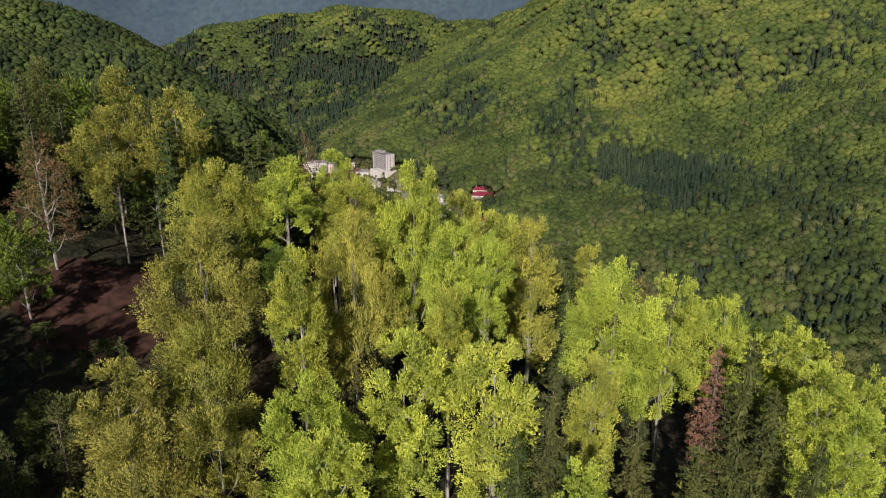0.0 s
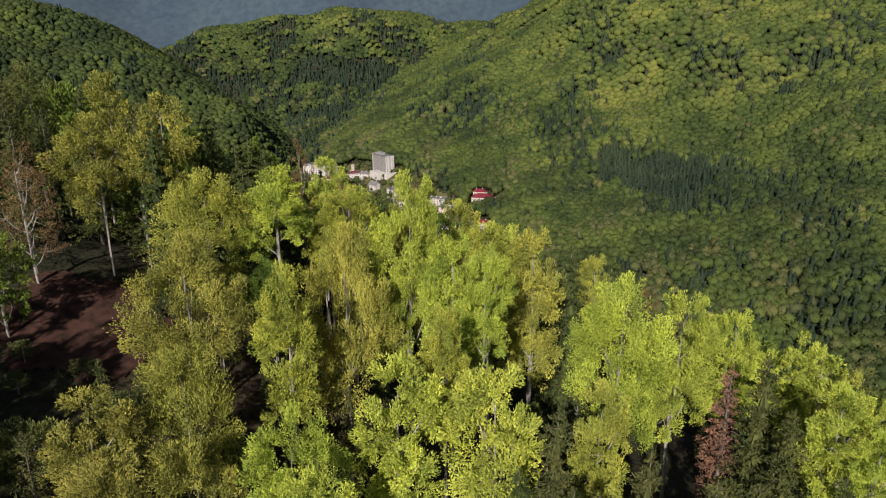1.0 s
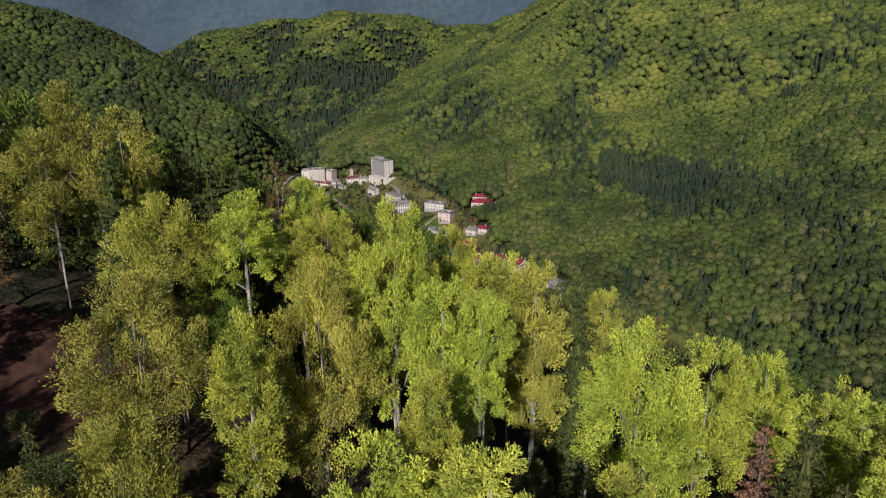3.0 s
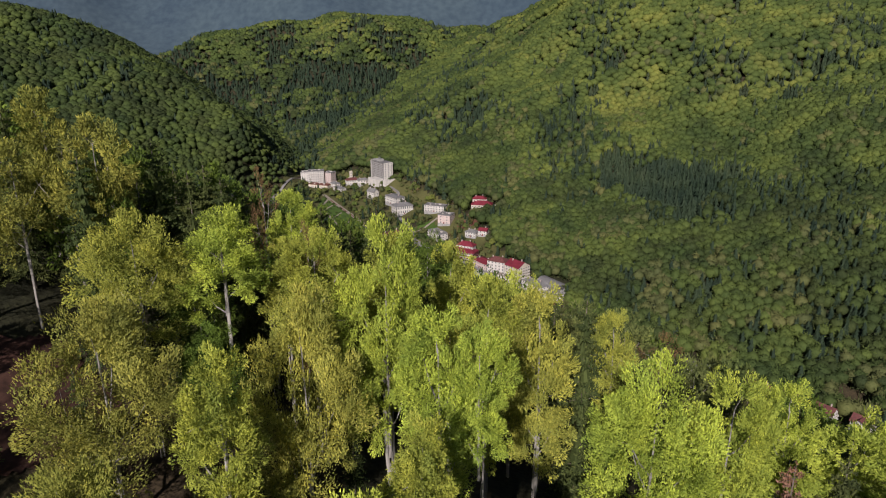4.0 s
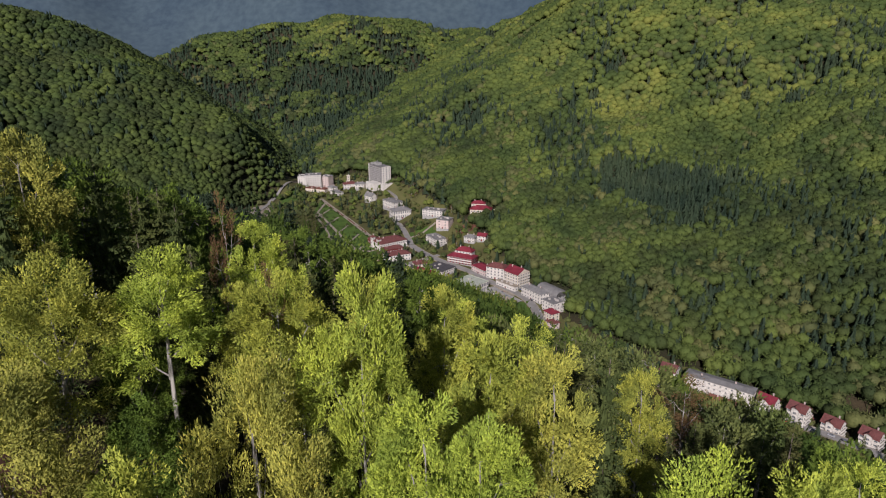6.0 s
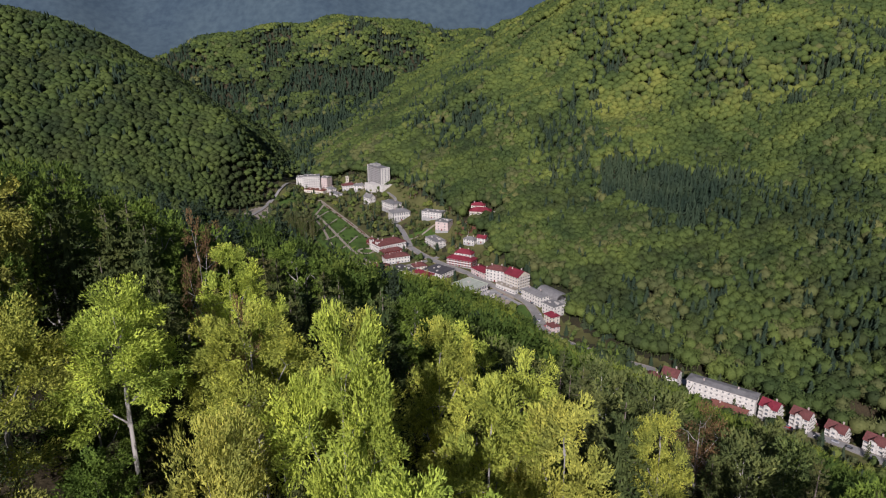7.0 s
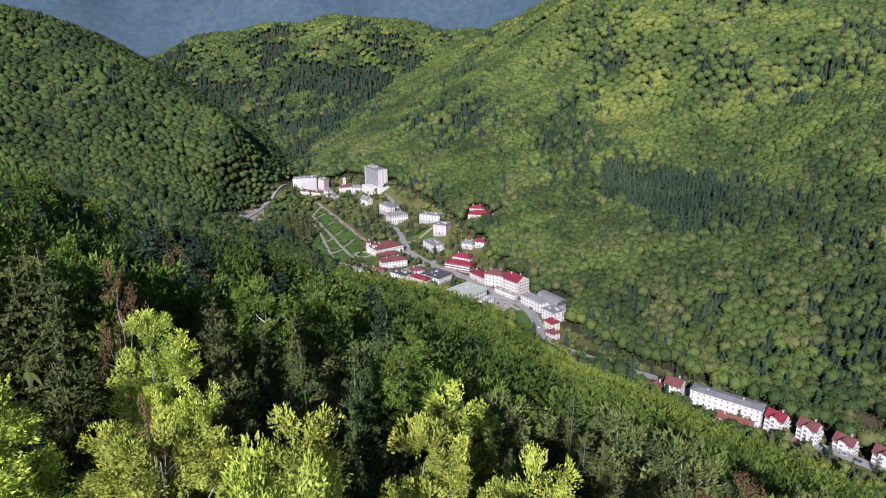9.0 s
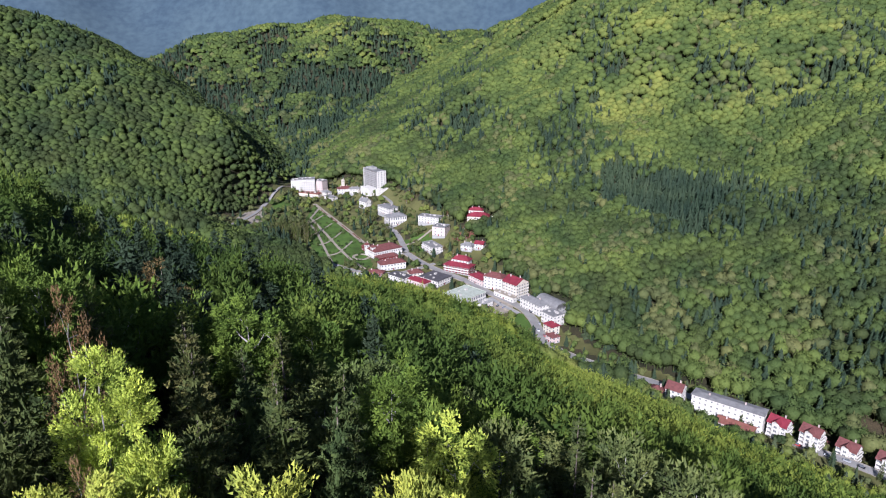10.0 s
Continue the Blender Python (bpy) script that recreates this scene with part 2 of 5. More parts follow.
# ---- the ground ----
def ground():
    xs = np.unique(np.concatenate([np.linspace(-5000, -700, 30), np.arange(-700, 701, 10.0), np.linspace(700, 5000, 30)]))
    ys = np.unique(np.concatenate([np.linspace(-4000, -60, 18), np.arange(-60, 1300, 10.0), np.arange(1300, 2400, 25.0), np.linspace(2400, 6500, 40)]))
    gx, gy = np.meshgrid(xs, ys)
    gz = land(gx, gy)
    verts = np.stack([gx.ravel(), gy.ravel(), gz.ravel()], 1)
    i = np.arange(len(xs) * len(ys)).reshape(len(ys), len(xs))
    faces = np.stack([i[:-1, :-1].ravel(), i[:-1, 1:].ravel(), i[1:, 1:].ravel(), i[1:, :-1].ravel()], 1)
    return thing("ground", "hilly forest floor with brown leaf litter and moss", "ground", kind="structure",
                 data=mesh_of("ground", verts, faces, SOIL, True))


ground()

# ---- woods ----
def ico(level):
    bm = bmesh.new()
    bmesh.ops.create_icosphere(bm, subdivisions=level, radius=1)
    v = np.array([p.co[:] for p in bm.verts])
    f = np.array([[q.index for q in t.verts] for t in bm.faces])
    bm.free()
    return v, f


def block(x0, x1, y0, y1, z0, z1):
    v = np.array([(x, y, z) for z in (z0, z1) for x, y in ((x0, y0), (x1, y0), (x1, y1), (x0, y1))], float)
    f = np.array([(3, 2, 1, 0), (4, 5, 6, 7), (0, 1, 5, 4), (1, 2, 6, 5), (2, 3, 7, 6), (3, 0, 4, 7)])
    return v, f


def spire(rings, sides, seed):
    """A fir with drooping tiers, one high."""
    r = np.random.default_rng(seed)
    v, f = [], []
    for k in range(rings):
        low, high = k / rings * 0.9, min(1.0, k / rings * 0.9 + 1.55 / rings)
        rad = 0.17 * (1 - low) ** 0.8 + 0.01
        n = len(v)
        for s in range(sides):
            a = 2 * math.pi * (s + 0.5 * (k % 2) + r.uniform(-0.2, 0.2)) / sides
            tip = s % 2 == 0
            q = rad * r.uniform(0.8, 1.25) * (1 if tip else 0.55)
            v.append((q * math.cos(a), q * math.sin(a), low + (0 if tip else 0.35 / rings) + r.uniform(-0.012, 0.012)))
        v.append((0, 0, high))
        f += [(n + s, n + (s + 1) % sides, n + sides) for s in range(sides)]
    return np.array(v), np.array(f)


def crown(seed, boughs, blades, leaf, stem=True, heart=0.98):
    """A broad crown like a cauliflower, one high: rounded boughs whose skin is many small leaf clumps."""
    r = np.random.default_rng(500 + seed)
    k = np.arange(boughs)
    up = 1 - 1.2 * (k + 0.5) / boughs
    ring = np.sqrt(np.maximum(0.05, 1 - np.maximum(up, 0) ** 2))
    turn = 2.399 * k + r.uniform(-0.4, 0.4, boughs)
    mids = np.stack([0.31 * ring * np.cos(turn), 0.31 * ring * np.sin(turn), 0.46 + 0.31 * up], 1) * r.uniform(0.78, 1.18, (boughs, 1))
    rads = r.uniform(0.55, 0.95, boughs) / math.sqrt(boughs) * 0.9 + 0.02
    pieces = []
    for c, rad in zip(mids, rads):
        v, f = ico(1)
        v = v * r.uniform(0.85, 1.12, (len(v), 1))
        f = f[((v[f].mean(1) @ unit(c - [0, 0, 0.25])) > -0.3) & (v[f].mean(1)[:, 2] > -0.5)]
        pieces.append((v * rad * heart + c, f))
    # clumps on the outer skin only
    m = blades * 6
    i = r.choice(boughs, m, p=rads ** 2 / (rads ** 2).sum())
    out = unit(r.normal(size=(m, 3)) + unit(mids[i] - [0, 0, 0.2]) * 0.7)
    at = mids[i] + out * rads[i][:, None]
    gap = (np.linalg.norm(at[:, None] - mids[None], axis=2) / rads[None]).min(1)
    keep = np.where((gap > 0.93) & (out[:, 2] > -0.55))[0][:blades]
    at, out, n = at[keep], out[keep], len(keep)
    face = unit(out + r.normal(size=(n, 3)) * 0.3)
    a = unit(np.cross(face, r.normal(size=(n, 3))))
    b = np.cross(face, a)
    s = leaf * r.uniform(0.55, 1.35, (n, 1))
    at = at + out * leaf * r.uniform(-0.2, 0.3, (n, 1))
    q = np.stack([at + a * s * 0.75, at - a * s * 0.4 + b * s * 0.5, at - a * s * 0.4 - b * s * 0.5 + out * s * r.uniform(-0.3, 0.3, (n, 1))], 1)
    pieces.append((q.reshape(-1, 3), 3 * np.arange(n)[:, None] + [0, 1, 2]))
    if stem:
        v, g = block(-0.022, 0.022, -0.022, 0.022, -0.6, 0.45)
        pieces.append((v, np.concatenate([g[2:][:, [0, 1, 2]], g[2:][:, [0, 2, 3]]])))
    return joined(pieces)


def joined(pieces):
    v, f, n = [], [], 0
    for a, b in pieces:
        v.append(a)
        f.append(b + n)
        n += len(a)
    return np.concatenate(v), np.concatenate(f)


def unit(a):
    return a / (np.linalg.norm(a, axis=-1, keepdims=True) + 1e-9)


def stand(name, label, category, mat, forms, where, wide, high, sink=0.0, tone=None):
    """Trees of many forms at the given places (x, y), as one wood; tone: the hue of each tree, 0 to 1."""
    vs, fs, ts, n = [], [], [], 0
    tone = rng.uniform(0, 1, len(where)) if tone is None else tone
    which = rng.integers(len(forms), size=len(where))
    turn = rng.uniform(0, 2 * math.pi, len(where))
    z = land(where[:, 0], where[:, 1]) + sink
    for k, (v, f) in enumerate(forms):
        i = np.where(which == k)[0]
        c, s = np.cos(turn[i])[:, None], np.sin(turn[i])[:, None]
        w = wide[i][:, None]
        out = np.stack([w * (c * v[:, 0] - s * v[:, 1]) + where[i, 0:1], w * (s * v[:, 0] + c * v[:, 1]) + where[i, 1:2],
                        high[i][:, None] * v[:, 2] + z[i][:, None]], 2)
        vs.append(out.reshape(-1, 3))
        fs.append((f[None] + (n + len(v) * np.arange(len(i)))[:, None, None]).reshape(-1, 3))
        ts.append(np.repeat(tone[i], len(v)))
        n += len(v) * len(i)
    me = mesh_of(name, np.concatenate(vs), np.concatenate(fs), mat, mat is not FIR_FAR)
    me.attributes.new("tone", "FLOAT", "POINT").data.foreach_set("value", np.concatenate(ts).astype(np.float32))
    return thing(name, label, category, kind="stuff", data=me)


def patchy(x, y, size, seed):
    """Soft random patches over the plan, 0 to 1."""
    r = np.random.default_rng(seed)
    s = np.zeros(np.shape(x))
    for _ in range(7):
        a, k = r.uniform(0, 2 * math.pi), r.uniform(0.6, 1.8) * 2 * math.pi / size
        s = s + np.sin(k * (x * math.cos(a) + y * math.sin(a)) + r.uniform(0, 6.28))
    return 1 / (1 + np.exp(-s))


def scatter(x0, x1, y0, y1, gap):
    gx, gy = np.meshgrid(np.arange(x0, x1, gap), np.arange(y0, y1, gap))
    p = np.stack([gx.ravel(), gy.ravel()], 1)
    p[:, 0] += np.where((np.arange(len(gx)) % 2).repeat(gx.shape[1]), gap / 2, 0)
    return p + rng.uniform(-0.41, 0.41, p.shape) * gap


def in_town(x, y):
    """Open ground of the valley: streets, park and buildings."""
    d, side, _ = along(VALLEY, x, y)
    up = 0.82 * y - 0.57 * x
    wide_far = np.interp(up, (150, 330, 350, 440, 560, 640, 700, 860, 960, 1010, 1060), (13, 13, 3, 8, 55, 75, 85, 80, 60, 20, 0))
    wide_near = np.interp(up, (150, 330, 350, 395, 425, 470, 560, 640, 700, 860, 960, 1010, 1060), (30, 30, 4, 8, 30, 40, 48, 74, 98, 100, 62, 30, 0))
    lane = (along(SIDE_LANE, x, y)[0] < 30)
    return (d < np.where(side > 0, wide_far, wide_near)) | lane


def woods():
    # bands of the plan: (near distance, far distance, spacing)
    for near, far, gap, forms_leaf, forms_fir, wide, tag in (
            (112, 230, 6.6, [wood_crown(s, 800, 0.6) for s in range(6)], [slim_fir(s) for s in range(4)], 10.6, "close"),
            (230, 430, 6.6, [wood_crown(s, 360, 0.85) for s in range(10, 18)], [spire(14, 14, s) for s in range(5)], 11.2, "slope"),
            (430, 700, 7.2, [wood_crown(s, 150, 1.4) for s in range(20, 30)], [spire(9, 9, s) for s in range(5)], 13.6, "middle"),
            (700, 1000, 6.4, [wood_crown(s, 70, 1.9) for s in range(30, 40)], [spire(5, 8, s) for s in range(4)], 13.4, "middle"),
            (1000, 1500, 8.2, [wood_crown(s, 36, 2.5) for s in range(40, 50)], [spire(3, 6, s) for s in range(4)], 16.5, "far"),
            (1500, 2150, 11.5, [crown(s, 3, 10, 0.2, False) for s in range(20, 30)], [spire(2, 6, s) for s in range(4)], 16.0, "far")):
        p = scatter(-1900, 1900, 60, 2600, gap)
        x, y = p.T
        far_off = np.hypot(x, y - 20)
        p = p[(far_off > near) & (far_off < far) & (np.abs(x) < 0.67 * y + 45) & ~in_town(x, y)]
        for bx, by, br in BUILT:
            p = p[np.hypot(p[:, 0] - bx, p[:, 1] - by) > br]
        # ground that falls away behind a crest carries no tree that shows
        ux, uy = p[:, 0] / np.hypot(*p.T), p[:, 1] / np.hypot(*p.T)
        fall = (land(p[:, 0] + 30 * ux, p[:, 1] + 30 * uy) - land(p[:, 0] - 30 * ux, p[:, 1] - 30 * uy)) / 60
        p = p[(fall > -0.30) | (np.hypot(*p.T) < 480) | ((p[:, 0] < -100) & (np.hypot(*p.T) < 1500))]
        x, y = p.T
        d, side, _ = along(VALLEY, x, y)
        fir = patchy(x, y, 210, 3) * 0.75 + patchy(x, y, 60, 5) * 0.35
        # dark stands: on the far hillside, at the valley's head, by the park
        for cx, cy, rx, ry in ((318, 812, 62, 66), (262, 735, 45, 45), (235, 830, 40, 40), (500, 973, 60, 40), (424, 891, 40, 25), (620, 1010, 80, 40), (-178, 818, 42, 50), (-150, 850, 30, 30)):
            fir = fir + 0.37 * np.exp(-(((x - cx) / rx) ** 2 + ((y - cy) / ry) ** 2) ** 2)
        fir = fir + 0.7 * np.exp(-(((x + 180) / 34) ** 2 + ((y - 842) / 46) ** 2) ** 2)
        fir = fir - np.where((side < 0) & (y > 650) & (np.hypot(x + 178, y - 825) > 60), 0.2, 0.0) + np.where((side > 0) & (x > 200) & (d < 260), 0.03, 0.0)
        behind = (along(GULLY_BACK, x, y)[1] < 0) & (side > 0)
        # valley-head firs also stand in for the cloud shade and haze there
        fir = fir + np.where(behind, 0.58 - 0.4 * np.clip((y - 1650) / 300, 0, 1), 0.0) - np.where((side > 0) & ~behind & (d > 330), 0.1, 0.0)
        fir = np.where(np.hypot(x, y - 20) < 430, fir - np.interp(x, (-60, -10, 30), (0.1, 0.28, 0.42)), fir)
        kind = np.where((fir + rng.uniform(-0.34, 0.34, len(x)) > 0.83) | ((near >= 430) & (rng.uniform(size=len(x)) < 0.05)), 1, 0)
        bare = patchy(x, y, 150, 9) * 0.6 + np.where(side > 0, np.clip((260 - d) / 700, 0, 0.25), -0.25) + rng.uniform(-0.35, 0.35, len(x))
        kind = np.where((kind == 0) & (bare > 0.78), 2, kind)
        size = rng.uniform(0.82, 1.2, len(x)) if near < 430 else rng.uniform(0.9, 1.16, len(x))
        # hue of each crown: bright fresh beeches on the high slopes, greyer trees near the valley; cloud shade goes in
        # too
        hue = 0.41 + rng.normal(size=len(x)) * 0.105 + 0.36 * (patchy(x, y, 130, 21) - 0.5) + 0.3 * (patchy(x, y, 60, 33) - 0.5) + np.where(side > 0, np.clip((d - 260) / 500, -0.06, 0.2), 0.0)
        # the two negative patches put cloud shade on the far hill into hue
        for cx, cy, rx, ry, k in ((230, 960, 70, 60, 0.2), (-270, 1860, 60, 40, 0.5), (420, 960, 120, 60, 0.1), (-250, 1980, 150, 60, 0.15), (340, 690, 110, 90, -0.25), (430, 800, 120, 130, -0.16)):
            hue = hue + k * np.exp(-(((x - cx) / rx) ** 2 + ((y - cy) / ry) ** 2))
        # near slope's sunlight and the left hill's cloud shade are put into hue
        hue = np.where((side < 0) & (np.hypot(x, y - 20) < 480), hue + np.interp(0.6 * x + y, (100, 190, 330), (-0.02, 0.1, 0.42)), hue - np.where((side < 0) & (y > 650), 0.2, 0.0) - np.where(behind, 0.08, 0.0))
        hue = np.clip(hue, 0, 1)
        for k, name, label, mat, forms in (
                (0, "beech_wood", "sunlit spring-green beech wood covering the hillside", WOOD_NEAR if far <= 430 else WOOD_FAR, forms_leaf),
                (1, "fir_wood", "dark green fir trees standing among the beeches", FIR_FAR, forms_fir),
                (2, "budding_wood", "brownish trees just coming into leaf on the slope", BARE_FAR, forms_leaf)):
            i = kind == k
            if i.any():
                w = (wide if k != 1 else 28.0 if tag != "far" else 32) * size[i]
                low = np.interp(d[i], (30, 110), (0.6, 1.0))
                up = 0.82 * y[i] - 0.57 * x[i]
                low = np.where((up > 325) & (up < 400) & (side[i] < 0), 1.25, np.where((side[i] > 0) | ((up >= 400) & (up < 450)), 1.0, low))
                street = along([(120, 545, 0), (92, 572, 0), (88, 620, 0), (64, 668, 0)], x[i], y[i])[0]
                low = low * np.where((side[i] < 0) & (y[i] > 450), np.interp(street, (12, 60), (0.3, 1.0)), 1.0)
                low = low * np.interp(along(SIDE_LANE, x[i], y[i])[0], (24, 95), (0.5, 1.0))
                h = (rng.uniform(12, 17, i.sum()) if near < 430 else rng.uniform(12.5, 15.5, i.sum())) * low if k != 1 else rng.uniform(13, 24, i.sum()) * low
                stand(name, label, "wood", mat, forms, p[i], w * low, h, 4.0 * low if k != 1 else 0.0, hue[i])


# ---- the mountains at the end of the valley ----
def mountains():
    # the far forest's blue haze is painted into its base colour
    m, nodes, links, b = material("haze_tinted_far_forest", (0.05, 0.08, 0.13), 1.0)
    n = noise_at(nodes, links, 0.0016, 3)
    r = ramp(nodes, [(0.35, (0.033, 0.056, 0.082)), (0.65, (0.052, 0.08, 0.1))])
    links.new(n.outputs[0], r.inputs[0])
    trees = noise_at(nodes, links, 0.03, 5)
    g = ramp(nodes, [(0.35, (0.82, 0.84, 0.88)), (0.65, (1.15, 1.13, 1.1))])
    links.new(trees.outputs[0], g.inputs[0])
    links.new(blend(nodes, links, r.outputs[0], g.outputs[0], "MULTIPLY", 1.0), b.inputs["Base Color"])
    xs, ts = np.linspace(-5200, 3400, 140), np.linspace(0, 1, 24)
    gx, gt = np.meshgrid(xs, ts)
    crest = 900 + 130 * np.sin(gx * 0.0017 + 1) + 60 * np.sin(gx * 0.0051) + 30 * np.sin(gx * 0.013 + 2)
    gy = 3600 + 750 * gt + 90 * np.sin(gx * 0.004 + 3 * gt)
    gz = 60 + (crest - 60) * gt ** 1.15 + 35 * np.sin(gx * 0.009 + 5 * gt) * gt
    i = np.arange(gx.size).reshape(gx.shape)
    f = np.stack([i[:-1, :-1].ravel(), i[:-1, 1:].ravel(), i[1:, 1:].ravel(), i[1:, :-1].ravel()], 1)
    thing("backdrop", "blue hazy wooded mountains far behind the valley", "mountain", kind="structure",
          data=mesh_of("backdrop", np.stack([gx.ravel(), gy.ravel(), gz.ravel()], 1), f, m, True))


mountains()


# ---- the trees of the ridge ----
def tube(path, radii, sides=6):
    """A tapering limb along a path."""
    path, v, f = np.asarray(path, float), [], []
    for k, (p, r) in enumerate(zip(path, radii)):
        way = path[min(k + 1, len(path) - 1)] - path[max(k - 1, 0)]
        way = way / (np.linalg.norm(way) + 1e-9)
        a = np.cross(way, (0.31, 0.95, 0.02))
        a /= np.linalg.norm(a)
        b = np.cross(way, a)
        t = np.arange(sides) * 2 * math.pi / sides
        v.append(p + r * (np.cos(t)[:, None] * a + np.sin(t)[:, None] * b))
        if k:
            i = (k - 1) * sides + np.arange(sides)
            j = (k - 1) * sides + (np.arange(sides) + 1) % sides
            f += [np.stack([i, j, j + sides], 1), np.stack([i, j + sides, i + sides], 1)]
    return np.concatenate(v), np.concatenate(f)


def leaves_at(r, p, way, leaf, slim=1.0):
    """Leaf clumps as small blades at the places p, pointing along way."""
    m = len(p)
    # two in three lie on the crown's skin and face outward, the rest stand out as tips
    skin = (r.uniform(size=(m, 1)) < 0.66).astype(float)
    a = unit(way * (1 - 0.75 * skin) + np.array([0, 0, 0.75]) * skin + r.normal(size=(m, 3)) * 0.38)
    b = unit(np.cross(a, r.normal(size=(m, 3)) * 0.28 + way * (0.25 + 0.75 * skin) + [0, 0, 0.2]))
    ln = leaf * r.uniform(0.6, 1.4, (m, 1))
    q = np.stack([p - a * ln * 0.4 - b * ln * 0.33 * slim, p - a * ln * 0.3 + b * ln * 0.33 * slim, p + a * ln * 0.6], 1)
    return q.reshape(-1, 3), 3 * np.arange(m)[:, None] + [0, 1, 2]


def leaf_mass(seed, wide, high, blades, leaf, waist=0.45, open_air=0.0):
    """Crown and limbs of a beech, its foot at zero: rounded masses round the stem, each with boughs of flat leaf sprays
    that lean outward. waist: where the crown is widest; open_air: how much of it is left bare."""
    r = np.random.default_rng(seed)
    n = max(5, int(2.6 + 3.1 * high / wide + r.uniform(-0.5, 0.9)))
    limbs = [tube([(0, 0, 0), (0.1, 0.05, high * 0.4), (0, 0.1, high * 0.85)], (0.17, 0.11, 0.03), 6)]
    boughs = []
    for j in range(n):
        g = 0.14 + 0.72 * (j + 0.5) / n
        turn = 2.399963 * j + r.uniform(-0.5, 0.5) + seed
        hull = math.sqrt(max(0.0, 1 - (max(g - waist, 0) / (1.08 - waist)) ** 2.2)) if g > waist else 0.62 + 0.38 * g / waist
        rad = wide * r.uniform(0.2, 0.285) * (0.75 + 0.25 * hull)
        if j == n - 1:
            mid = np.array([r.normal() * 0.05 * wide, r.normal() * 0.05 * wide, high - rad * 1.1])
        else:
            off = max(0.08 * wide, wide / 2 * hull * r.uniform(0.86, 1.1) - rad)
            mid = np.array([off * math.cos(turn), off * math.sin(turn), g * high + r.uniform(-0.04, 0.04) * high])
        away = unit(mid * [1, 1, 0] + 1e-6)
        base = np.array([0, 0, max(0.0, mid[2] - 0.9 * np.hypot(mid[0], mid[1]) - 0.6)])
        limbs.append(tube([base, base * 0.45 + mid * 0.55 + [0, 0, -0.3], mid], (0.085, 0.06, 0.025), 4))
        shade = r.normal() * 0.12
        m = 15
        k = np.arange(m)
        up = 1 - 2 * (k + 0.5) / m
        ring = np.sqrt(1 - up ** 2)
        ways = np.column_stack([ring * np.cos(2.4 * k + turn), ring * np.sin(2.4 * k + turn), up])
        for w in ways:
            if w @ (away * 0.8 + [0, 0, 0.55]) < -0.3 or w[2] < -0.62 or r.uniform() < 0.06 + 0.35 * open_air:
                continue
            boughs.append((mid + w * rad * r.uniform(0.55, 0.98) * [1, 1, 1.15], rad * r.uniform(0.42, 0.64) + 0.16, w, g, shade))
            if r.uniform() < 0.2 + 0.7 * open_air:
                limbs.append(tube([mid, boughs[-1][0]], (0.028, 0.01), 3))
    sprays, tones = [], []
    each = max(3, blades // len(boughs))
    for c, rad, w, g, shade in boughs:
        m = 5
        q = max(1, each // m)
        for _ in range(m):
            way = unit(w * 0.9 + r.normal(size=3) * 0.5 + [0, 0, 0.35])
            lie = unit(np.cross(way, np.cross([0, 0, 1.0], w + 1e-3) + r.normal(size=3) * 0.4))
            lie = lie * np.sign(lie @ (w * 0.6 + [0, 0, 1.0]))
            side = np.cross(lie, way)
            u = r.uniform(0, 1, (q, 1)) ** 0.7
            v = r.uniform(-1, 1, (q, 1)) * (0.25 + 0.75 * u * (1.15 - u)) * rad
            p = c + way * rad * (1.75 * u - 0.45) + side * v + lie * (r.normal(size=(q, 1)) * 0.13 - 0.25 * np.abs(v)) * rad
            tip = unit(way + side * np.sign(v) * 0.7 * r.uniform(0, 1, (q, 1)) + r.normal(size=(q, 3)) * 0.33 + [0, 0, 0.1])
            nrm = unit(lie + r.normal(size=(q, 3)) * 0.5)
            b = unit(np.cross(nrm, tip))
            ln = leaf * r.uniform(0.6, 1.4, (q, 1))
            sprays.append(np.stack([p - b * ln * 0.3, p + b * ln * 0.3, p + tip * ln * 1.1], 1).reshape(-1, 3))
            tones.append(np.full(3 * q, np.clip(0.5 + shade + r.normal() * 0.2, 0, 1)))
    v = np.concatenate(sprays)
    # the outermost twigs reach the breadth and the height asked for
    size = np.array([wide / 2 / np.percentile(np.hypot(v[:, 0], v[:, 1]), 97)] * 2 + [high / np.percentile(v[:, 2], 99.7)])
    wood, joints = joined(limbs)
    return (v * size, np.arange(len(v)).reshape(-1, 3), np.concatenate(tones)), (wood * size, joints)


def bole(seed):
    """A stem, one high and one thick at its foot."""
    r = np.random.default_rng(900 + seed)
    zs = np.linspace(0, 1, 8)
    crook = np.cumsum(r.normal(size=(8, 2)) * 0.28, 0) * (zs > 0)[:, None]
    return tube(np.column_stack([crook - crook[0], zs]), np.linspace(0.5, 0.24, 8) * np.array([1.35, 1, 1, 1, 1, 1, 1, 1]), 8)


